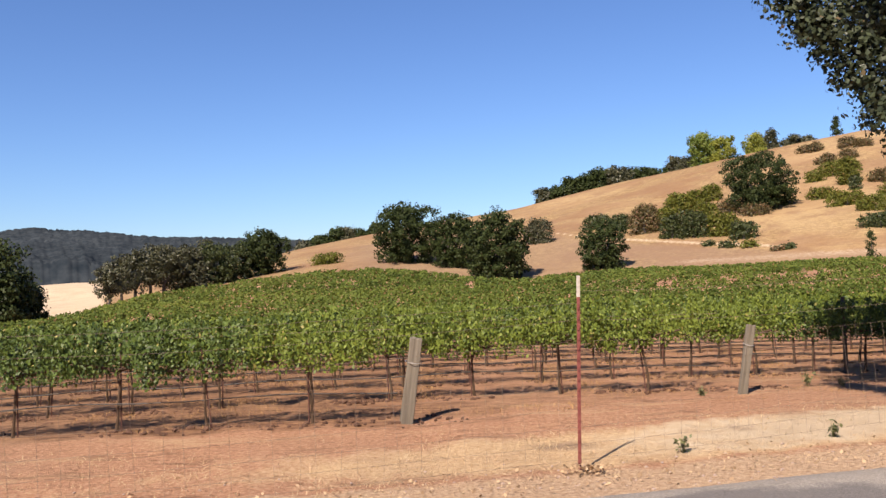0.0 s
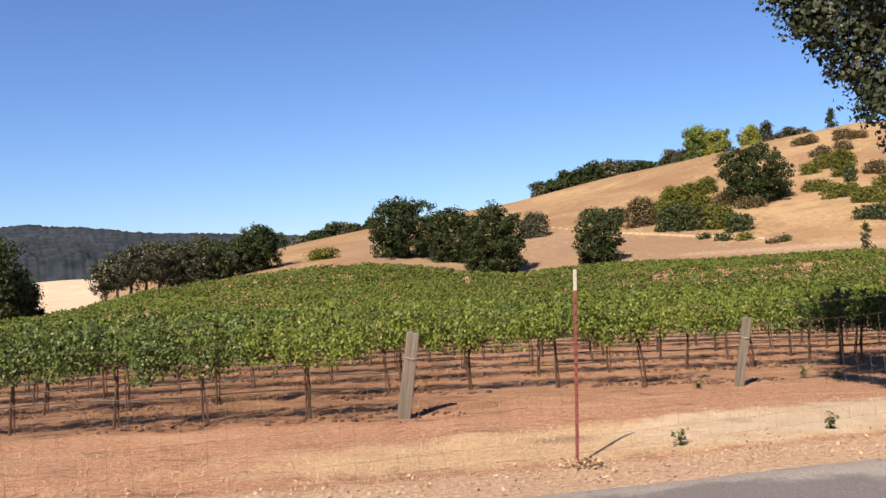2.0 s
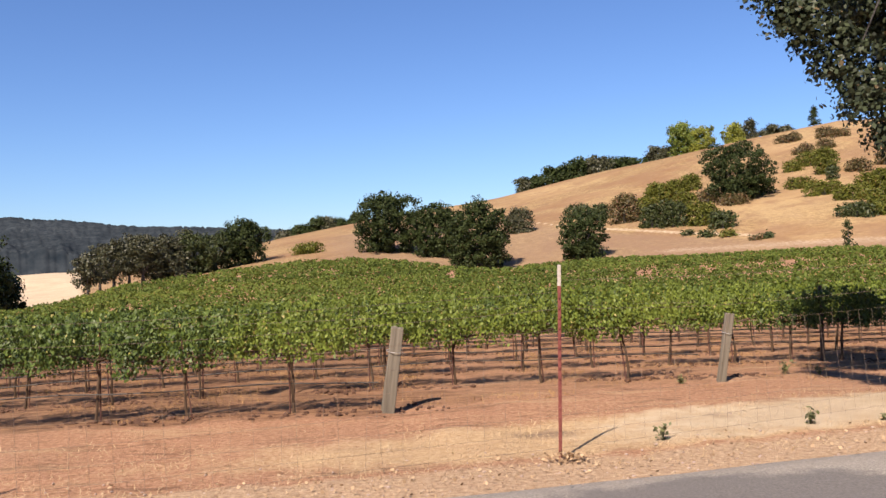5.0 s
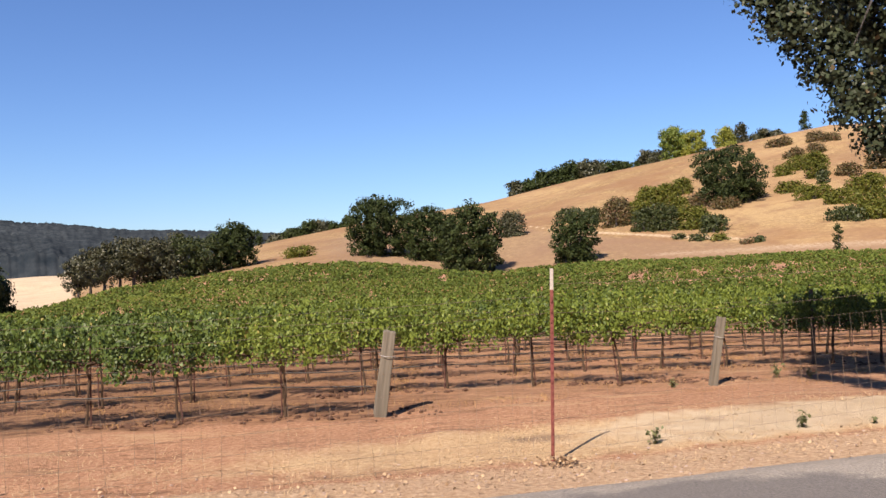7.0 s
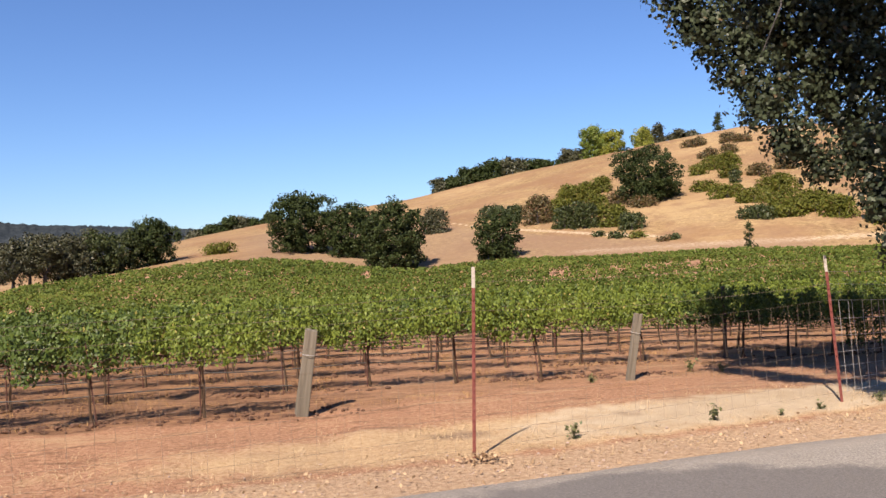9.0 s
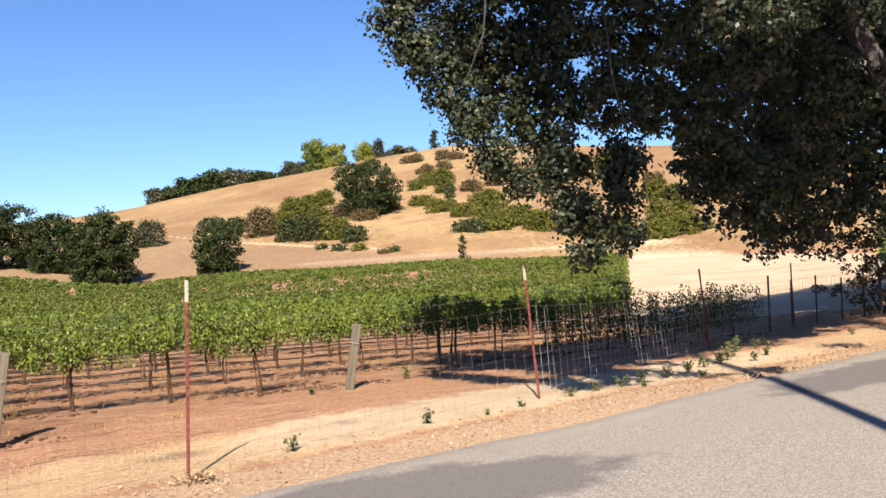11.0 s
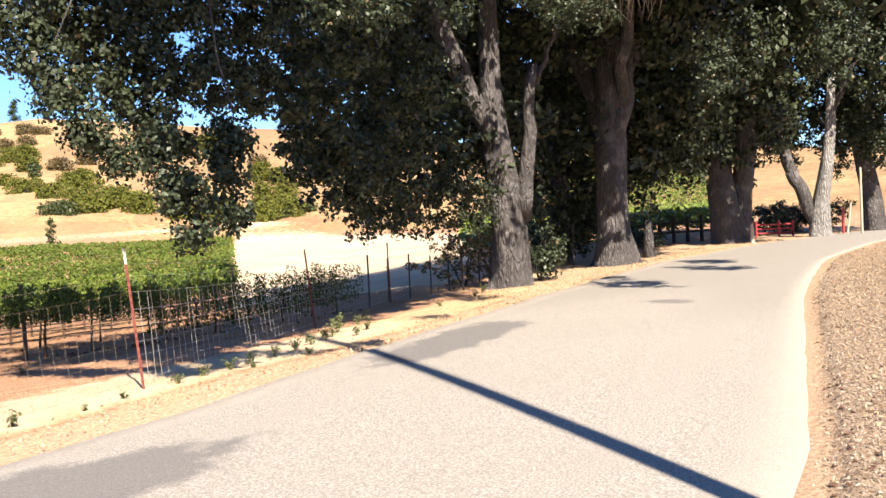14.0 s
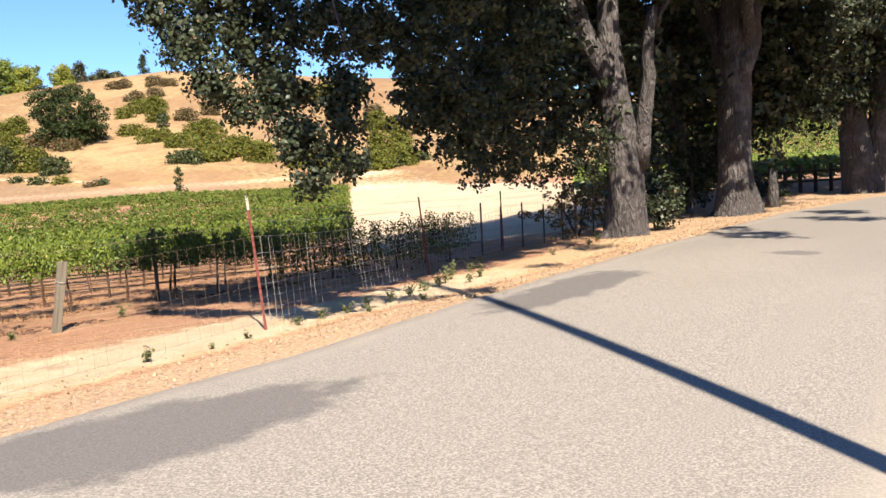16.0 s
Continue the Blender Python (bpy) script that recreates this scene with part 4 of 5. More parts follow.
dead_twigs(flared, -63.2, 20.0, 6.5, 77)
road_oak("old oak with a leaning second stem by the road bend", (31.0, 12.2),
         [(0, 0, -0.3), (0, 0, 0.1), (-0.1, 0.1, 1.2), (-0.1, 0.3, 3.0), (0, 0.3, 5.0), (0, 0.3, 7.0)], [0.85, 0.68, 0.52, 0.44, 0.4, 0.3],
         [((0.6, -0.2, -0.2), polar(-70.2, 33, 7.5), 0.42, 0.28, 0.0), ((0, 0.3, 3.5), polar(-66, 31, 6.0), 0.24, 0.14, 0.2)],
         [(-68.5, 30, 6.4, 2.6, 2.0, 0.18, 3.6, True), (-70.5, 34, 5.6, 2.4, 1.9, 0.18, 3.6, True), (-66.5, 34, 4.4, 2.4, 2.2, 0.18, 3.6, True), (-72, 32, 7.0, 2.4, 2.0, 0.18, 3.6, True),
          (-71.0, 35, 4.2, 1.1, 1.0, 0.15, 3.0, True), (-64.8, 32, 4.6, 2.2, 2.2, 0.16, 4.6, True), (-67.2, 34, 4.6, 2.0, 2.2, 0.16, 4.6, True), (-62.6, 31, 3.9, 1.8, 2.3, 0.16, 4.6, True), (-69.3, 35, 4.2, 1.2, 2.4, 0.16, 3.6, True), (-71.3, 37, 5.1, 1.6, 1.5, 0.16, 4.5, True), (-66.2, 33.5, 3.9, 1.9, 1.5, 0.15, 3.6, True), (-64.0, 33.5, 4.0, 1.6, 1.7, 0.15, 3.6, True), (-65.1, 30, 3.5, 1.5, 1.1, 0.14, 3.0, True), (-66.8, 31, 3.3, 1.2, 1.0, 0.14, 2.6, True), (-64.6, 30, 2.4, 0.9, 0.5, 0.10, 0.9, True),
          (-63.5, 34, 7.6, 2.6, 3.0, 0.2, 5.0, True), (-67.0, 35, 7.8, 2.6, 3.0, 0.2, 5.0, True), (-70.0, 38, 7.6, 2.6, 2.6, 0.2, 5.0, True), (-70.8, 33, 4.3, 1.0, 1.2, 0.14, 3.6, True)]
         + SHADE_UMBRELLA(((27.4, 5.1, 8.4, 2.2), (27.0, 8.6, 9.4, 3.2), (31.0, 9.0, 9.6, 3.2), (30.5, 13, 10.5, 3.8), (26.0, 12.5, 10.5, 3.6))), 33)
road_oak("oak with a forked trunk beside the road, its main stem coloured as sunlit", (34.6, 10.1),
         [(0, 0, -0.2), (0, 0, 0.1), (0.04, -0.08, 1.4), (0.10, -0.30, 2.8), (0.13, -0.45, 4.2), (0.13, -0.55, 6.5)], [0.52, 0.40, 0.29, 0.23, 0.18, 0.11],
         [((0, 0.12, 0.4), polar(-72.3, 36, 2.5), 0.28, 0.24, 0.0), ((-0.25, 0.85, 2.4), polar(-70.8, 37, 5.6), 0.24, 0.15, 0.0), ((0.1, -0.5, 4.6), polar(-76.5, 36, 6.8), 0.12, 0.06, 0.2)],
         [(-73.6, 39.5, 5.3, 2.4, 2.1, 0.17, 4.8, True), (-77.4, 36, 6.6, 1.6, 2.2, 0.15, 3.6, True), (-71.0, 39.5, 5.1, 1.8, 1.8, 0.16, 4.8, True), (-75.9, 40, 5.1, 1.8, 2.0, 0.16, 4.8, True), (-72.0, 37.5, 3.7, 1.0, 0.8, 0.12, 2.6, True), (-75.4, 38, 4.0, 1.0, 1.1, 0.13, 3.0, True), (-74.9, 37.5, 2.7, 0.6, 0.5, 0.11, 1.6, True), (-76.9, 39, 4.0, 1.1, 1.2, 0.13, 3.0, True), (-77.7, 37.5, 3.7, 0.9, 1.4, 0.13, 2.6, True), (-73.0, 40, 8.0, 3.0, 2.0, 0.2, 5.0, True), (-76.6, 41, 8.0, 2.6, 2.2, 0.2, 5.0, True),
          (-79.0, 37, 7.0, 1.5, 1.8, 0.2, 3.6, True)]
         + SHADE_UMBRELLA(((35.5, 7.5, 9.4, 3.4), (38, 10, 10, 3.6))), 34, bark=SUNLIT_BARK)
road_oak("grey-barked oak leaning over the far bend", (38.9, 9.2),
         [(0, 0, -0.2), (0, 0, 0.1), (-0.15, 0.1, 1.6), (-0.5, 0.4, 4.0), (-0.9, 0.7, 7.0)], [0.6, 0.46, 0.38, 0.3, 0.2],
         [((-0.5, 0.4, 4.0), polar(-78.5, 39, 7), 0.2, 0.1, 0.2)],
         [(-77.5, 41, 4.6, 2.4, 2.4, 0.18, 3.6, True), (-80, 40, 6, 3, 3, 0.2, 3.6, True)], 35)
road_oak("thin dark young oak in the shade between larger ones", (23.0, 14.4),
         [(0, 0, -0.2), (0, 0, 0.1), (0.05, 0, 1.6), (0.1, 0, 4.0), (0.1, 0, 6.0)], [0.42, 0.34, 0.27, 0.22, 0.16],
         [((0.1, 0, 3.4), polar(-57, 27, 6), 0.12, 0.06, 0.2)], [(-57.3, 26.5, 3.6, 1.8, 2.4, 0.15, 4.6, True), (-55.6, 25, 1.6, 1.3, 1.5, 0.13, 2.0, True), (-56.5, 29, 7.0, 2.6, 3.2, 0.2, 5.0, True), (-60.0, 30, 6.6, 2.6, 3.4, 0.2, 5.0, True), (-58.3, 30, 4.0, 2.0, 2.4, 0.2, 5.0, True), (-53.0, 28, 7.0, 2.6, 3.2, 0.2, 5.0, True)], 36)


def undergrowth(label, az, d, wide, tall, seed, leaf=OAK_LEAF, size=0.10, dens=2.2):
    rng = np.random.default_rng(seed)
    x, y = spot(az, d)
    root = new("bush")
    root.location = (x, y, gz(x, y))
    tagged(root, label, "bush", "undergrowth by the road")
    vf = [leaf_cloud(rng, (rng.uniform(-0.3, 0.3) * wide, rng.uniform(-0.3, 0.3) * wide, tall * rng.uniform(0.25, 0.6)), (wide * 0.3, wide * 0.3, tall * 0.34), size, dens, 0.3) for _ in range(5)]
    mesh_ob("foliage", *stack(vf), leaf, root)
    mesh_ob("stem", *joined([tube([(0, 0, -0.1), (math.cos(q) * wide * 0.2, math.sin(q) * wide * 0.2, tall * 0.6)], [0.03, 0.012], 5) for q in (0.3, 2.2, 4.4)]), BARK, root)


undergrowth("leafy green bush at an oak's foot", -56.6, 20.6, 1.2, 1.5, 301)
undergrowth("dark bush in the shade of the oaks", -58.0, 26.5, 2.4, 2.2, 302)
undergrowth("dark bush in the shade of the oaks", -59.5, 29.0, 2.6, 2.6, 303)
undergrowth("dark bush in the shade of the oaks", -63.4, 33.0, 1.6, 0.9, 304)
undergrowth("brownish bush with sunlit leaf tips behind the fence", -51.6, 21.5, 2.6, 1.7, 305, DRY_OAK_LEAF, 0.09, 1.0)
undergrowth("dark hedge bush beside the red gate", -71.3, 41.0, 3.4, 1.7, 307)
undergrowth("dark hedge bush beside the red gate", -73.6, 42.0, 3.4, 1.5, 308)


# ---- vineyard ----
ROW_Y0, ROW_STEP, ROW_SLOPE, ROW_COUNT = 9.15, 1.85, 0.0, 57
ROW_ENDS = (-0.55, 3.4, 13.0)


def row_y(k, x):
    return ROW_Y0 + ROW_STEP * k + ROW_SLOPE * x


def row_span(k):
    y = row_y(k, 0)
    end = ROW_ENDS[k] if k < len(ROW_ENDS) else 0.745 * y
    return -y * 0.66, end


def vine_foliage(rng, length=1.2, skirt_to=0.55, shoots=44, per=50, size=0.052):
    """Upright shoots crowded with leaves, some hanging low, a few tips standing clear, dark gaps between."""
    pts, out = [], []
    skirt = rng.uniform(-0.05, 0.05)
    for i in range(shoots):
        side = 1.0 if i % 2 else -1.0
        x0, y0 = rng.uniform(-length / 2, length / 2), side * rng.uniform(0.03, 0.22)
        low, top = skirt_to + skirt + abs(rng.normal(0, 0.07)), rng.uniform(0.94, 1.14)
        if rng.uniform() < 0.18:
            top += rng.uniform(0.05, 0.16)
        n = int(per * rng.uniform(0.6, 1.3))
        k = rng.uniform(0, 1, n)
        fat = 0.06 * (1 - 0.72 * k ** 2)
        pts.append(np.stack([x0 + rng.normal(0, 0.08) * k + rng.normal(0, 1, n) * fat, y0 + side * 0.07 * np.sin(k * 3) + rng.normal(0, 1, n) * fat, low + (top - low) * k], 1))
        out.append(np.stack([rng.normal(0, 0.5, n), np.full(n, side), 0.3 + 0 * k], 1))
    return leaves(rng, np.concatenate(pts), np.concatenate(out), size, 1.8, 0.56)


def build_vines():
    rng = np.random.default_rng(5)
    root = new("grapevine")
    tagged(root, "grapevine with a twisted trunk tied to a stake under leafy shoots", "grapevine", "vines in rows")
    kinds = []
    for i in range(8):
        v, f = vine_foliage(rng)
        me = bpy.data.meshes.new("foliage")
        me.from_pydata(v.tolist(), [], f.tolist())
        me.materials.append(VINE_LEAF)
        kinds.append(me)
    # Darker kinds; the last three hang low so the shaded row stays dark below.
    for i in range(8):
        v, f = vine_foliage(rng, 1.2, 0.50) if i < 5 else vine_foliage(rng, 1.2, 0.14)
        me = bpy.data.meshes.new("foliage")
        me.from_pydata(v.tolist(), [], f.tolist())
        me.materials.append(DEEP_OR_SHADED_VINE_LEAF)
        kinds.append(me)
    trunks = []
    for i in range(4):
        pts = [(rng.normal(0, 0.012), rng.normal(0, 0.012), z) for z in (-0.05, 0.15, 0.32, 0.48, 0.62)]
        arms = [tube([pts[-1], (s * 0.25, 0, 0.67), (s * 0.5, 0, 0.69)], [0.02, 0.016, 0.01], 5) for s in (-1, 1)]
        vs, fs = joined([tube(pts, [0.021, 0.016, 0.014, 0.014, 0.018], 6)] + arms)
        me = bpy.data.meshes.new("trunk")
        me.from_pydata([tuple(p) for p in vs], [], fs)
        me.materials.append(VINE_WOOD)
        trunks.append(me)
    vs, fs = tube([(0.03, 0.02, -0.1), (0.03, 0.02, 0.92)], [0.009, 0.009], 5)
    stake = bpy.data.meshes.new("stake")
    stake.from_pydata([tuple(p) for p in vs], [], fs)
    stake.materials.append(STAKE_STEEL)
    first = True
    for k in range(6):
        lo, hi = row_span(k)
        lo = max(lo, -9.5 - 0.8 * k)
        x = hi - 0.9
        while x > lo:
            y = row_y(k, x) + rng.normal(0, 0.03)
            if first:
                ob = root
                for nm, me in (("trunk", trunks[0]), ("stake", stake), ("foliage", kinds[0])):
                    new(nm, me).parent = ob
                first = False
            else:
                ob = copy_thing(root, pose(0, 0, 0))
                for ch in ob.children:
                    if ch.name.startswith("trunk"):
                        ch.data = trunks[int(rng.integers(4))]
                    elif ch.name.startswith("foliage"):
                        # Row 2 beyond x = 5 takes its oak shade partly from this leaf colour.
                        deep_or_shaded = (k == 2 and x > 5) or noise.noise(Vector((x * 0.35, k * 1.7, 4))) + 0.35 * (k == 0) + 0.5 * float(smooth(-1.0, -4.5, x)) - 0.15 > 0
                        ch.data = kinds[13 + int(rng.integers(3))] if k == 2 and x > 8.2 else kinds[8 + int(rng.integers(5))] if deep_or_shaded else kinds[int(rng.integers(8))]
            low = float(smooth(5.0, 11.0, x)) * (k == 2)
            ob.matrix_basis = pose(x, y, gz(x, y), rng.normal(0, 1.5), rng.normal(0, 2.5), rng.choice([0, 180]) + rng.normal(0, 3)) @ Matrix.Diagonal((1, 1, rng.uniform(0.95, 1.05) - 0.04 * (k == 2) - 0.13 * low, 1))
            x -= rng.uniform(0.98, 1.16) * (0.72 if k == 2 and x > 5 else 1.0)
    # rows farther off: joined foliage
    vf, vf_far = [], []
    for k in range(ROW_COUNT):
        lo, hi = row_span(k)
        spans = [(lo, hi)] if k >= 6 else [(lo, max(lo, -9.5 - 0.8 * k))]
        near = row_y(k, 0)
        size = 0.050 + 0.0021 * near
        per_m = (1.9 if near < 45 else 1.1) / (0.35 * size * size)
        for a, b in spans:
            n = int((b - a) * per_m)
            if n < 1:
                continue
            x = rng.choice(rng.uniform(a, b, max(2, n // 22)), n) + rng.normal(0, 0.05 + 0.0012 * near, n)
            y = row_y(k, x)
            d = np.hypot(x, y)
            az = np.degrees(np.arctan2(-x, y))
            lim = 112 - 16 * np.exp(-((az + 3) / 3.5) ** 2) + 8 * np.exp(-((az - 6) / 3.0) ** 2)
            gap = np.array([noise.noise(Vector((q * 0.11, k * 0.7, 0))) for q in x])
            gap2 = np.array([noise.noise(Vector((q * 0.022, k * 0.8, 7))) for q in x])
            keep = (d < lim) & (gap > -0.40) & ((d < 37) | (d > 43)) & ((d < 43) | (gap2 > -0.13))
            x, y = x[keep], y[keep]
            n = len(x)
            if n == 0:
                continue
            z = 0.50 + 0.64 * rng.beta(1.15, 1.15, n) + 0.06 * np.sin(x * 3.1 + k)
            s = rng.choice([-1.0, 1.0], n)
            yy = y + s * 0.28 * rng.uniform(0.3, 1.15, n)
            c = np.stack([x, yy, height(x, yy) + z], 1)
            far = np.hypot(x, y) > 40
            for pick, into in ((far, vf_far), (~far, vf)):
                if pick.any():
                    into.append(leaves(rng, c[pick], np.stack([0 * x, s, 0.5 + 0 * x], 1)[pick], size))
    v, f = stack(vf)
    ob = mesh_ob("vineyard_rows", v, f, VINE_LEAF)
    tagged(ob, "long green rows of leafy grapevines across the field", "vineyard", kind="stuff")
    ob = mesh_ob("vineyard_upper_rows", *stack(vf_far), FAR_VINE_LEAF)
    tagged(ob, "duller olive-green vine rows on the rising upper field", "vineyard", kind="stuff")


build_vines()


# ---- roadside wire fence ----
FENCE = [(-8.2, 4.1, 1.46, 1.0, 0), (-3.7, 5.3, 1.46, 1.0, 0), (0.95, 6.62, 1.48, -2.0, 0), (4.77, 7.96, 1.42, 4.2, 0), (9.72, 10.9, 1.32, 5.0, 1),
         (13.7, 12.9, 1.3, 1.0, 1), (17.8, 14.2, 1.3, 0.0, 1), (22.5, 15.4, 1.3, 0.0, 1)]


def build_fence():
    rng = np.random.default_rng(21)
    fence = new("wire_fence")
    tagged(fence, "sagging woven-wire fence on rusty red steel posts along the verge", "fence")
    for i, (x, y, h, lean, dark) in enumerate(FENCE):
        bm = bmesh.new()
        for sx, sy, px, py in ((0.026, 0.005, 0, 0), (0.005, 0.026, 0, 0.014)):
            bmesh.ops.create_cube(bm, size=1.0, matrix=Matrix.LocRotScale((px, py, (h - 0.16) / 2 - 0.15), None, (sx, sy, h - 0.16 + 0.3)))
        for j in range(16):
            bmesh.ops.create_cube(bm, size=1.0, matrix=Matrix.LocRotScale((0, -0.006, 0.08 + j * (h - 0.25) / 16), None, (0.014, 0.012, 0.018)))
        post = part("post", bm, RED_STEEL, fence, "rusty red steel post" if not dark else "dark rusted steel post")
        post.matrix_basis = pose(x, y, gz(x, y), 0, -lean, -20)
        bm = bmesh.new()
        for sx, sy, px, py in ((0.027, 0.006, 0, 0), (0.006, 0.027, 0, 0.014)):
            bmesh.ops.create_cube(bm, size=1.0, matrix=Matrix.LocRotScale((px, py, h - 0.08), None, (sx, sy, 0.16)))
        part("tip", bm, DARK_STEEL if dark else WHITE_PAINT, post, "" if dark else "white-painted tip")
    for i in range(len(FENCE) - 1):
        (x0, y0, h0, l0, _), (x1, y1, h1, l1, _) = FENCE[i], FENCE[i + 1]
        a, b = Vector((x0, y0 + 0.03, gz(x0, y0))), Vector((x1, y1 + 0.03, gz(x1, y1)))
        la, lb = math.tan(radians(l0)), math.tan(radians(l1))
        span = (b - a).length
        top = 0.98 if i != 4 else 0.9

        def at(k, z, sag=0.0):
            p = a.lerp(b, k)
            return p + Vector((-(la + (lb - la) * k) * z, 0.05 * math.sin(k * 9 + i) * z * (0 if k in (0, 1) else 1), z - sag * math.sin(math.pi * k)))
        pieces = []
        for z in (0.08, 0.2, 0.33, 0.47, 0.63, 0.8, top):
            pieces.append(tube([at(k, z, 0.05 * z) for k in np.linspace(0, 1, 9)], [0.0021 if i > 2 else 0.0012] * 9, 3, False))
        n = int(span / 0.15)
        for j in range(1, n):
            k = (j + rng.normal(0, 0.12)) / n
            k2 = k + rng.normal(0, 0.05) / n * 4
            pieces.append(tube([at(k, 0.06, 0.003), at((k + k2) / 2, 0.5, 0.025), at(k2, top, 0.05)], [0.0021 if i > 2 else 0.0011] * 3, 3, False))
        mesh_ob("wire_mesh", *joined(pieces), WIRE if i > 2 else RUSTY_WIRE, fence)
        for z, sag in ((1.14, 0.05), (1.27, 0.03)) if i != 2 else ((1.14, 0.06), (1.36, 0.03)):
            z = min(z, h0 - 0.06, h1 - 0.06)
            bits = [tube([at(k, z, sag) for k in np.linspace(0, 1, 11)], [0.0015] * 11, 3, False)]
            for j in range(int(span / 0.13)):
                c = at((j + 0.5) * 0.13 / span, z, sag)
                bits.append(tube([c + Vector((-0.006, 0, -0.009)), c + Vector((0.006, 0, 0.009))], [0.001, 0.001], 3, False))
            mesh_ob("barbed_strand", *joined(bits), WIRE if i > 2 else RUSTY_WIRE, fence)


build_fence()


# ---- trellis: end posts, line wires and drip hoses ----
def build_trellis():
    rng = np.random.default_rng(22)
    for x, y, h, lean, turn, wide in ((-0.46, 8.98, 0.87, 9, 4, 0.125), (3.48, 10.42, 0.82, 10, 2, 0.092)):
        bm = bmesh.new()
        bmesh.ops.create_cube(bm, size=1.0, matrix=Matrix.LocRotScale((0, 0, h / 2 - 0.15), None, (wide, wide * 0.85, h + 0.3)))
        bmesh.ops.subdivide_edges(bm, edges=bm.edges[:], cuts=3, use_grid_fill=True)
        for v in bm.verts:
            v.co += Vector((rng.normal(0, 0.003), rng.normal(0, 0.003), rng.normal(0, 0.004)))
        bmesh.ops.bevel(bm, geom=[e for e in bm.edges if e.calc_face_angle(0) > 1.0], offset=0.006, segments=1, affect="EDGES")
        root = new("end_post")
        root.matrix_basis = pose(x, y, gz(x, y), 0, lean, turn)
        tagged(root, "weathered grey square timber end post of a vine row", "post", "vine row end posts")
        part("timber", bm, POST_WOOD, root)
        mesh_ob("wire_loop", *tube([(wide * 0.6 * math.cos(q) * 1.15, wide * 0.5 * math.sin(q) * 1.3, h * 0.72 + 0.01 * math.sin(q)) for q in np.linspace(0, 6.28, 13)], [0.003] * 13, 4), WIRE, root)
    for k in range(7):
        lo, hi = row_span(k)
        lo = max(lo, -10.5 - 0.8 * k)
        root = new("trellis_wires")
        tagged(root, "trellis wires and a drip hose strung along a vine row", "trellis", "vine row trellises")
        xs = np.linspace(lo, hi, int((hi - lo) / 0.55) + 2)
        for z, r, nm, mat in ((0.30, 0.008, "drip_hose", DRIP_HOSE), (0.62, 0.0022, "wire", RUSTY_WIRE), (0.95, 0.002, "wire", RUSTY_WIRE)):
            pts = [(x, row_y(k, x) + rng.normal(0, 0.004), gz(x, row_y(k, x)) + z + 0.018 * math.sin(x * 2.7 + k) * (r > 0.004)) for x in xs]
            mesh_ob(nm, *tube(pts, [r] * len(pts), 5), mat, root)
        if k > 1:
            bm = bmesh.new()
            bmesh.ops.create_cone(bm, cap_ends=True, segments=7, radius1=0.022, radius2=0.02, depth=1.35, matrix=Matrix.Translation((hi, row_y(k, hi), gz(hi, row_y(k, hi)) + 0.42)))
            part("end_stake", bm, DARK_STEEL, root, "dark steel end stake")


    post = new("line_post")
    post.location = (5.78, 12.72, gz(5.78, 12.72))
    tagged(post, "dark rusted steel line post in a vine row", "post")
    mesh_ob("shaft", *tube([(0, 0, -0.1), (0.0, 0, 1.12)], [0.032, 0.03], 7), DARK_STEEL, post)
    mesh_ob("clip", *tube([(-0.05, 0, 0.95), (0.05, 0, 0.95)], [0.01, 0.01], 5), WIRE, post)


build_trellis()


# ---- second vineyard block, seen between the oaks ----
def build_far_block():
    rng = np.random.default_rng(9)
    vf = []
    for k in range(48):
        y0 = 16.5 + 1.9 * k
        n = int(1.88 * y0 * 26)
        x = rng.uniform(1.22 * y0, 3.1 * y0, n)
        y = y0 - 0.03 * x + rng.normal(0, 0.2, n)
        d = np.hypot(x, y)
        slope = (x / y > 1.55) & (x / y < 2.5)
        keep = (d > 33) & (x / y < 2.5) & ((d < 118) | slope & (d < 195))
        x, y = x[keep], y[keep]
        if len(x) == 0:
            continue
        c = np.stack([x, y, height(x, y) + 0.45 + 0.8 * rng.beta(1.3, 1.2, len(x))], 1)
        vf.append(leaves(rng, c, np.tile((0.0, -0.6, 0.6), (len(x), 1)), 0.36))
    ob = mesh_ob("vineyard_block", *stack(vf), VINE_LEAF)
    tagged(ob, "green vineyard block beyond the roadside oaks", "vineyard", kind="stuff")


build_far_block()


# ---- utility pole on the near verge; its shadow crosses the road ----
def build_pole():
    x, y = 2.6, -1.8
    root = new("utility_pole")
    root.location = (x, y, gz(x, y))
    tagged(root, "tall round wooden utility pole on the road verge", "utility pole")
    mesh_ob("pole", *tube([(0, 0, -0.3), (0, 0, 3), (0, 0, 9), (0, 0, 14.6)], [0.105, 0.10, 0.09, 0.08], 14), POST_WOOD, root, smooth=True)
    mesh_ob("cap", *tube([(0, 0, 14.6), (0, 0, 14.68)], [0.095, 0.07], 14), DARK_STEEL, root)


build_pole()


# ---- beside the bend: red gate, marker, pole and rail fence ----
def box(bm, x, y, z, sx, sy, sz, turn=0.0):
    bmesh.ops.create_cube(bm, size=1.0, matrix=Matrix.LocRotScale((x, y, z), Euler((0, 0, turn)), (sx, sy, sz)))


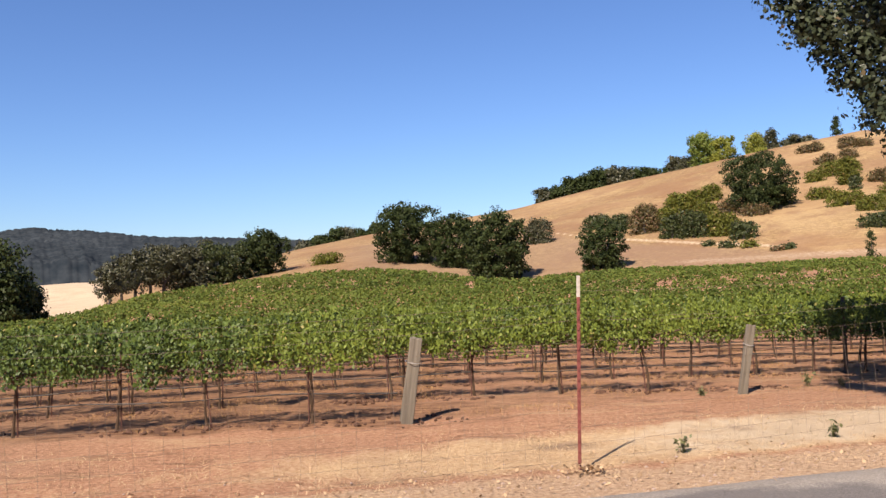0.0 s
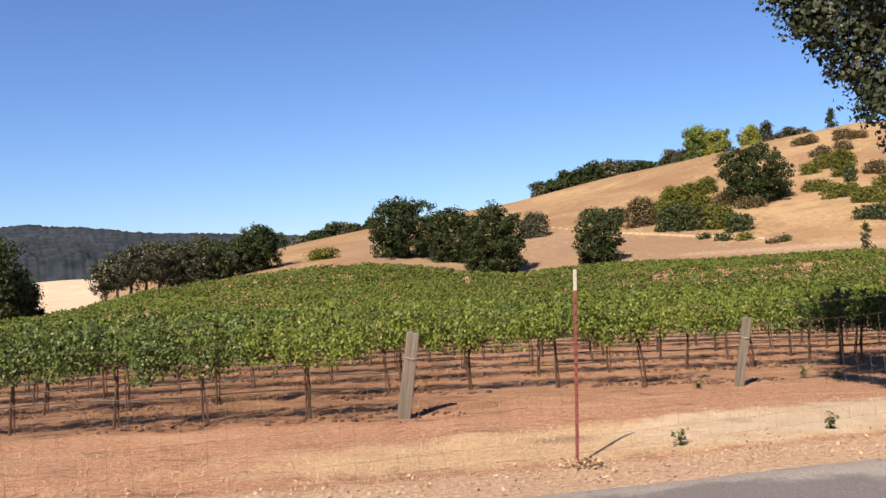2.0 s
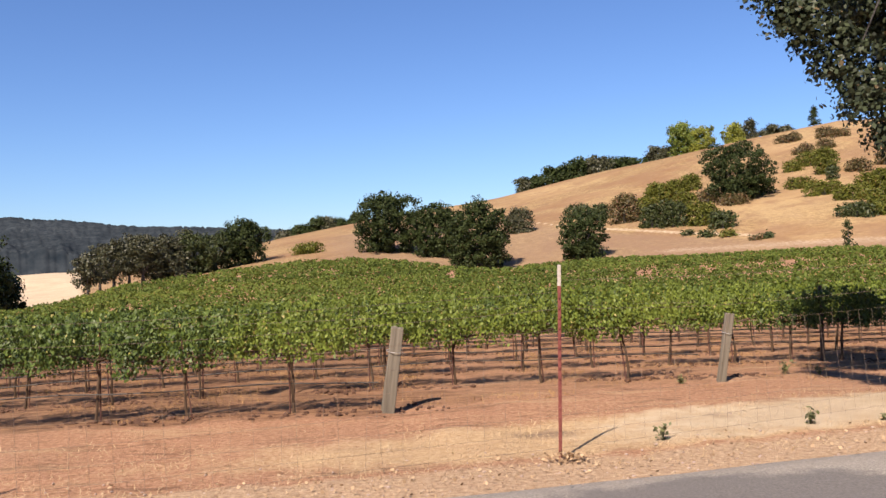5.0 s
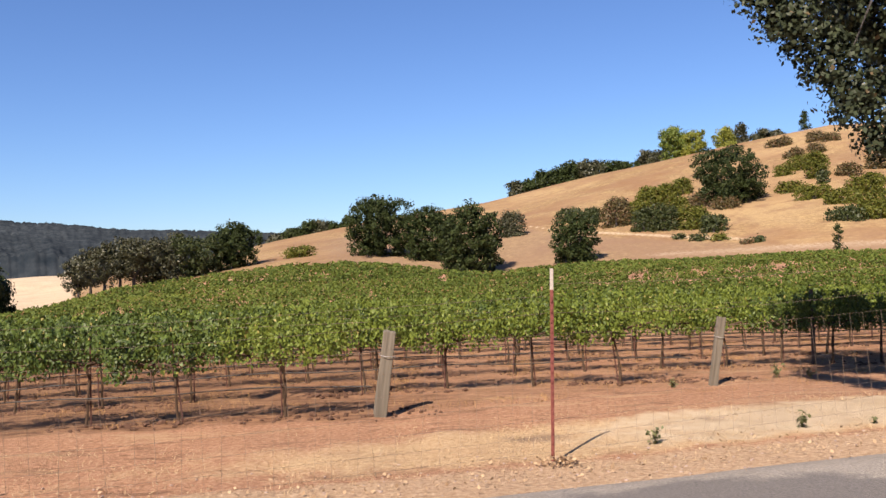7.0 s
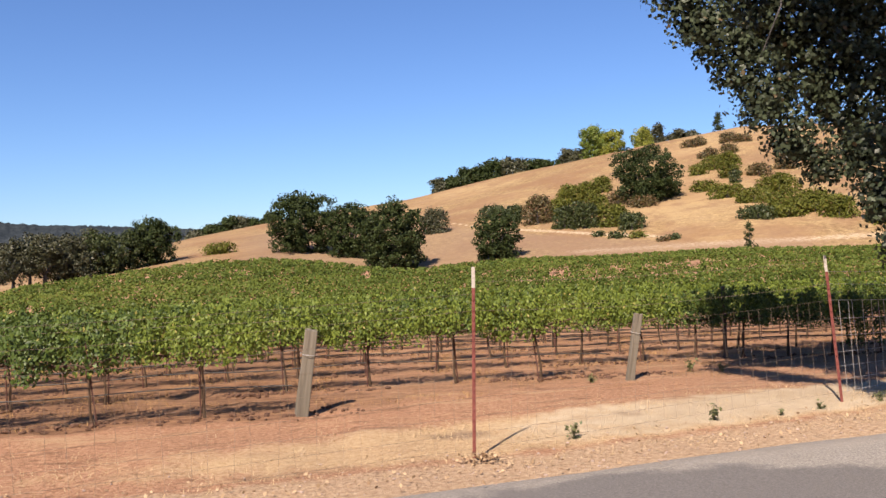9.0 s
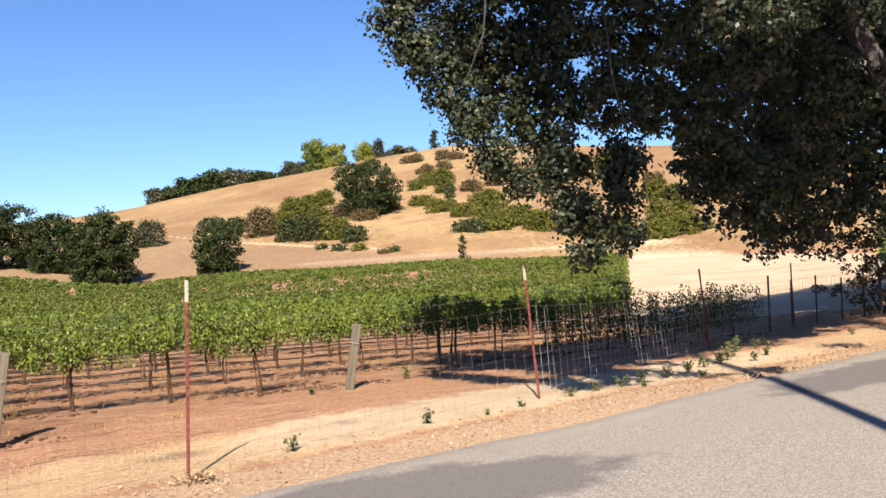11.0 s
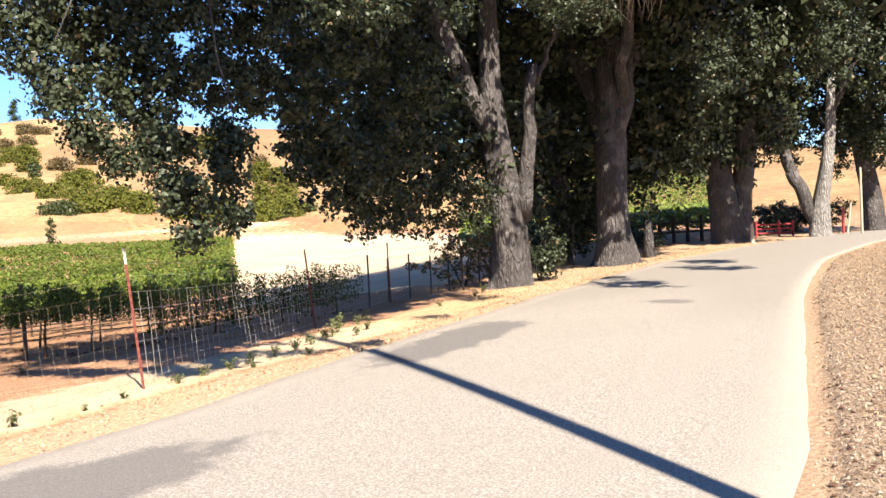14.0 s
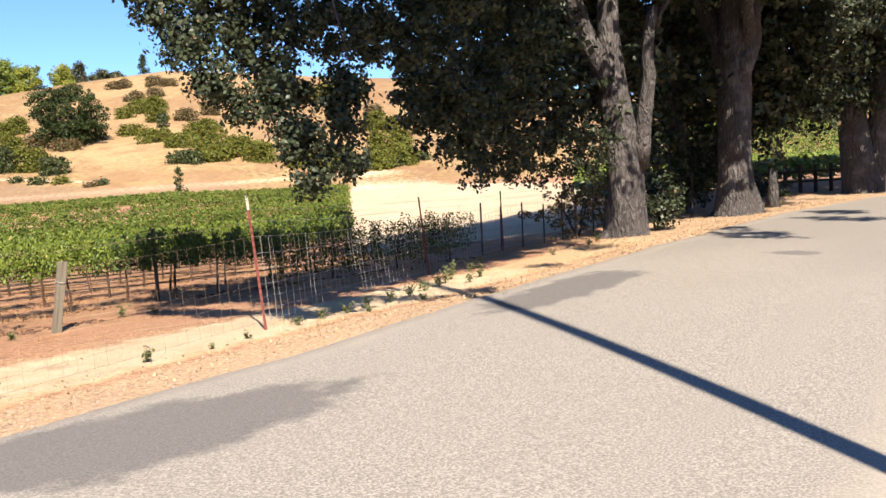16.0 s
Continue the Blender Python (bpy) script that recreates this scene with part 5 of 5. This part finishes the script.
def build_bend():
    ax, ay = spot(-70.1, 37.0)
    bx, by = spot(-72.2, 37.0)
    turn = math.atan2(by - ay, bx - ax)
    wide = math.hypot(bx - ax, by - ay)
    gate = new("farm_gate")
    gate.matrix_basis = pose(ax, ay, gz(ax, ay), 0, 0, math.degrees(turn))
    tagged(gate, "low red-painted tubular farm gate by the road", "gate")
    for z in (0.16, 0.33, 0.50):
        mesh_ob("rail", *tube([(0, 0, z), (wide, 0, z)], [0.03, 0.03], 8), GATE_RED, gate)
    for x in (0.0, wide * 0.62, wide):
        mesh_ob("upright", *tube([(x, 0, -0.1), (x, 0, 0.64)], [0.04, 0.04], 8), GATE_RED, gate)
    for az, d, h in ((-68.3, 36.5, 1.1), (-75.0, 38.0, 1.0)):
        x, y = spot(az, d)
        root = new("gate_post")
        root.location = (x, y, gz(x, y))
        tagged(root, "red-painted steel gate post", "post", "red gate posts")
        mesh_ob("tube", *tube([(0, 0, -0.1), (0, 0, h)], [0.05, 0.05], 8), GATE_RED, root)
        mesh_ob("cap", *tube([(0, 0, h), (0, 0, h + 0.03)], [0.06, 0.04], 8), GATE_RED, root)
    x, y = spot(-69.85, 32.6)
    root = new("marker_post")
    root.location = (x, y, gz(x, y))
    tagged(root, "short white road marker post at an oak's foot", "marker post")
    mesh_ob("post", *tube([(0, 0, -0.1), (0, 0, 0.55), (0, 0, 0.66)], [0.075, 0.07, 0.05], 10), WHITE_PAINT, root)
    mesh_ob("base", *tube([(0, 0, -0.05), (0, 0, 0.04)], [0.11, 0.10], 10), WHITE_PAINT, root)
    x, y = spot(-76.0, 36.5)
    root = new("slim_pole")
    root.location = (x, y, gz(x, y))
    tagged(root, "slim pale pole standing at the road's edge", "pole")
    mesh_ob("shaft", *tube([(0, 0, -0.2), (0, 0, 2.5)], [0.05, 0.045], 8), PALE_WOOD, root)
    mesh_ob("cap", *tube([(0, 0, 2.5), (0, 0, 2.53)], [0.05, 0.03], 8), PALE_WOOD, root)
    x, y = spot(-75.2, 37.5)
    root = new("prop_pole")
    root.location = (x, y, gz(x, y))
    tagged(root, "pale pole leaning beside the gate post", "pole")
    mesh_ob("shaft", *tube([(0, 0, -0.1), (0.3, -0.1, 1.3)], [0.04, 0.035], 7), PALE_WOOD, root)
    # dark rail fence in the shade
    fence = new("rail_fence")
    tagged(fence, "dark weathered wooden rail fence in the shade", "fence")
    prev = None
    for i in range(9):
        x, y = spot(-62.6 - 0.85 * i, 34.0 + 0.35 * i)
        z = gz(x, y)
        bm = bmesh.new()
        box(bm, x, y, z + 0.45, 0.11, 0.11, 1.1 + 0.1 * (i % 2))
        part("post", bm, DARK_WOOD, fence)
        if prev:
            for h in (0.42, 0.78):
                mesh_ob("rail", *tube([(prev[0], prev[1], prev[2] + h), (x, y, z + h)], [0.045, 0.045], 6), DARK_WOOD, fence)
        prev = (x, y, z)
    # pale stump beside the flared oak
    x, y = spot(-63.6, 26.5)
    root = new("stump")
    root.location = (x, y, gz(x, y))
    tagged(root, "slim broken grey tree stump beside an oak", "stump")
    mesh_ob("wood", *gnarled_trunk(np.random.default_rng(3), [(0, 0, -0.1), (0, 0, 0.3), (0.02, 0, 0.7), (0.03, 0, 1.1)], [0.22, 0.15, 0.13, 0.08], 12), BARK, root, smooth=True)
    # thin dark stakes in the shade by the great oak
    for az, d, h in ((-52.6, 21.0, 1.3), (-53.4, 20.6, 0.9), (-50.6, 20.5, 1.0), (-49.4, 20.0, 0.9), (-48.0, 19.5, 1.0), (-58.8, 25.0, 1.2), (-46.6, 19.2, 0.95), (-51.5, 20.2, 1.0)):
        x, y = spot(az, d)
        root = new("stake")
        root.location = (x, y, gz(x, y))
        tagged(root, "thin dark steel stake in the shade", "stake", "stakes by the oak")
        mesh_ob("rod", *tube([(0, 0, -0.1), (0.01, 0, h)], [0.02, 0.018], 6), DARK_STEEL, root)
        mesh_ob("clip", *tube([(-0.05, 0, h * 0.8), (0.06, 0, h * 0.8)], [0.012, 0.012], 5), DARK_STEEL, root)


build_bend()


# ---- weeds, litter, straw, clods ----
def weed(x, y, tall, seed):
    rng = np.random.default_rng(seed)
    root = new("weed")
    root.location = (x, y, gz(x, y))
    tagged(root, "small green roadside weed with leafy stems", "weed", "roadside weeds")
    stems, vf = [], []
    for _ in range(6):
        q, lean = rng.uniform(0, 6.28), rng.uniform(0.15, 0.6)
        tip = Vector((math.cos(q) * lean * tall, math.sin(q) * lean * tall, tall * rng.uniform(0.6, 1.0)))
        stems.append(tube([(0, 0, -0.02), tip * 0.5 + Vector((0, 0, 0.05 * tall)), tip], [0.004, 0.003, 0.001], 4))
        k = rng.uniform(0.25, 1, 13)
        c = np.array(tip)[None] * k[:, None] + rng.normal(0, 0.035 * tall / 0.3, (13, 3))
        vf.append(leaves(rng, c, np.tile((0.0, 0.0, 1.0), (13, 1)), 0.055 * (tall / 0.3) ** 0.5))
    for stem in stems:
        mesh_ob("stem", *stem, WEED_LEAF, root)
    mesh_ob("foliage", *stack(vf), WEED_LEAF, root)


WEEDS = ((1.87, 7.12, 0.22), (3.24, 7.46, 0.24), (4.9, 10.9, 0.22), (5.1, 7.85, 0.16), (5.5, 8.0, 0.2), (5.9, 8.05, 0.24), (6.4, 8.35, 0.26), (6.9, 8.5, 0.22), (7.4, 8.7, 0.28), (7.9, 8.95, 0.3), (8.4, 9.2, 0.34),
         (8.8, 9.5, 0.36), (9.2, 9.8, 0.4), (9.6, 10.2, 0.4), (10.2, 10.4, 0.34), (10.8, 10.8, 0.3), (8.9, 9.1, 0.26), (9.5, 9.5, 0.3), (12.6, 10.6, 0.26), (14.2, 11.0, 0.3), (15.0, 11.4, 0.3), (4.5, 11.0, 0.3), (2.95, 10.2, 0.2), (4.35, 7.62, 0.13), (3.9, 7.5, 0.1), (6.1, 7.9, 0.14), (7.2, 8.2, 0.16))
for i, (x, y, h) in enumerate(WEEDS):
    weed(x, y, h * 0.62, 400 + i)


def far_of(x, y):
    """Metres beyond the road's far edge."""
    return road_across(x, y) - ROAD_HALF


def scatter(rng, n, x0, x1, y0, y1):
    x, y = rng.uniform(x0, x1, n), rng.uniform(y0, y1, n)
    return x, y


def build_litter():
    rng = np.random.default_rng(31)
    # fallen leaves on both verges
    x, y = scatter(rng, 170000, -4, 34, -6, 17)
    f, sd = far_of(x, y), road_side(x, y)
    want = np.exp(-((f - 0.45) / 0.5) ** 2) * (f > -0.25) * (0.45 + 0.55 * smooth(4, 10, x)) + smooth(0.15, 0.6, sd) * smooth(7, 3, sd) * 0.75
    want = want + smooth(12, 15, x) * (f > 0) * smooth(4, 2, f) * 0.6
    want = want + 1.0 * np.exp(-((x - 0.98) ** 2 + (y - 6.58) ** 2) / 0.05)
    keep = rng.uniform(0, 1, len(x)) < want
    x, y = x[keep], y[keep]
    x, y = np.concatenate([x, rng.normal(1.0, 0.08, 150)]), np.concatenate([y, rng.normal(6.56, 0.06, 150)])
    c = np.stack([x, y, height(x, y) + 0.012 + rng.uniform(0, 0.02, len(x))], 1)
    c[-150:, 2] += rng.uniform(0, 0.04, 150)
    c[:, 2] += 0.03 * (abs(far_of(x, y)) < 0.25)
    out = rng.normal(0, 0.35, c.shape) + np.array((0, 0, 1.0))
    ob = mesh_ob("leaf_litter", *leaves(rng, c, out, 0.034, 0.0), DRY_LEAF)
    tagged(ob, "dry brown fallen oak leaves along the road verge", "leaf litter", kind="stuff")
    # dry chips and stalks matted on the near bank
    x, y = scatter(rng, 330000, 0.5, 26, -5, 8)
    sd = road_side(x, y)
    keep = (sd > 0.10) & (sd < 4) & (rng.uniform(0, 1, len(x)) < smooth(0.08, 0.30, sd) * smooth(26, 10, x))
    x, y = x[keep], y[keep]
    c = np.stack([x, y, height(x, y) + rng.uniform(0.004, 0.03, len(x))], 1)
    ob = mesh_ob("mulch_chips", *leaves(rng, c, rng.normal(0, 0.5, c.shape) + np.array((0, 0, 1.0)), 0.032, 0.0, 0.34), MULCH_CHIP)
    tagged(ob, "matted tan straw and bark chips on the raised verge", "mulch", kind="stuff")
    # straw blades on the strip between road and vines
    x, y = scatter(rng, 150000, -8, 16, 4, 15)
    f = far_of(x, y)
    patchy = np.array([noise.noise(Vector((a * 0.7, b * 1.6, 0))) for a, b in zip(x, y)])
    keep = (f > 0.35) & (f < 3.0) & (rng.uniform(0, 1, len(x)) < (0.5 + patchy) * smooth(3.0, 1.8, f))
    x, y = x[keep], y[keep]
    n = len(x)
    h, q, ln = rng.uniform(0.008, 0.035, n), rng.uniform(0, 6.28, n), rng.uniform(0.03, 0.11, n)
    z = height(x, y)
    tip = np.stack([x + np.cos(q) * ln, y + np.sin(q) * ln, z + h], 1)
    w = np.stack([-np.sin(q), np.cos(q), 0 * q], 1) * 0.003
    base = np.stack([x, y, z - 0.01], 1)
    v = np.stack([base - w, base + w, tip], 1).reshape(-1, 3)
    i = np.arange(n)[:, None] * 3
    ob = mesh_ob("straw", v, np.concatenate([i, i + 1, i + 2], 1), STRAW_BLADE)
    tagged(ob, "short pale dry straw on the strip beside the vines", "dry grass", kind="stuff")
    # dry grass under the vines
    x, y = scatter(rng, 90000, -14, 14, 9, 20)
    patchy = np.array([noise.noise(Vector((a * 0.9, b * 0.9, 5))) for a, b in zip(x, y)])
    keep = (patchy > 0.05) & (far_of(x, y) > 3.2)
    x, y = x[keep], y[keep]
    n = len(x)
    h, q, ln = rng.uniform(0.01, 0.055, n), rng.uniform(0, 6.28, n), rng.uniform(0.03, 0.09, n)
    z = height(x, y)
    tip = np.stack([x + np.cos(q) * ln, y + np.sin(q) * ln, z + h], 1)
    w = np.stack([-np.sin(q), np.cos(q), 0 * q], 1) * 0.004
    base = np.stack([x, y, z - 0.01], 1)
    v = np.stack([base - w, base + w, tip], 1).reshape(-1, 3)
    i = np.arange(n)[:, None] * 3
    ob = mesh_ob("dry_grass", v, np.concatenate([i, i + 1, i + 2], 1), RUSTY_STRAW)
    tagged(ob, "tufts of rusty dry grass under the vine rows", "dry grass", kind="stuff")
    # clods of dark earth and mulch along the rows
    ico = bmesh.new()
    bmesh.ops.create_icosphere(ico, subdivisions=1, radius=1.0)
    base = np.array([v.co[:] for v in ico.verts])
    tri = np.array([[v.index for v in fc.verts] for fc in ico.faces])
    ico.free()
    vf = []
    for _ in range(260):
        x = rng.uniform(2, 26)
        y = road_y(x) - near_half(x) - 0.22 - abs(rng.normal(0.12, 0.3))
        s = rng.uniform(0.006, 0.020) * np.array((rng.uniform(1, 2.0), rng.uniform(0.8, 1.4), rng.uniform(0.4, 0.9)))
        v = base * (1 + rng.normal(0, 0.18, (len(base), 1))) * s
        vf.append((v + np.array((x, y, gz(x, y) + s[2] * 0.3)), tri))
    for _ in range(3000):
        k = min(8, int(abs(rng.normal(0, 3.6))))
        if k == 0 and rng.uniform() < 0.7:
            continue
        lo, hi = row_span(int(k)) if k < 6 else (-14, 11)
        x = rng.uniform(max(lo, -15), hi + 0.8)
        if noise.noise(Vector((x * 0.8, k * 3.7, 2))) < -0.12:
            continue
        y = row_y(k, x) + rng.normal(-0.05, 0.16)
        s = rng.uniform(0.008, 0.030) * np.array((rng.uniform(1, 1.9), rng.uniform(0.7, 1.2), rng.uniform(0.6, 1.1)))
        v = base * (1 + rng.normal(0, 0.18, (len(base), 1))) * s
        vf.append((v + np.array((x, y, gz(x, y) + s[2] * 0.3)), tri))
    ob = mesh_ob("earth_clods", *stack(vf), CLOD)
    tagged(ob, "dark clods of earth and mulch along the vine rows", "earth clods", kind="stuff")
    # loose gravel on the verge
    vf = []
    for _ in range(1400):
        x = rng.uniform(-4, 22)
        y = road_y(x) + ROAD_HALF + abs(rng.normal(0.3, 0.5)) if rng.uniform() < 0.6 else road_y(x) - near_half(x) - abs(rng.normal(0.3, 0.9))
        s = rng.uniform(0.004, 0.013) * np.array((rng.uniform(0.8, 1.4), rng.uniform(0.8, 1.2), rng.uniform(0.5, 0.9)))
        v = base * (1 + rng.normal(0, 0.15, (len(base), 1))) * s
        vf.append((v + np.array((x, y, gz(x, y) + s[2] * 0.4)), tri))
    ob = mesh_ob("gravel", *stack(vf), GRAVEL)
    tagged(ob, "small pale pinkish gravel along the asphalt edge", "gravel", kind="stuff")


build_litter()
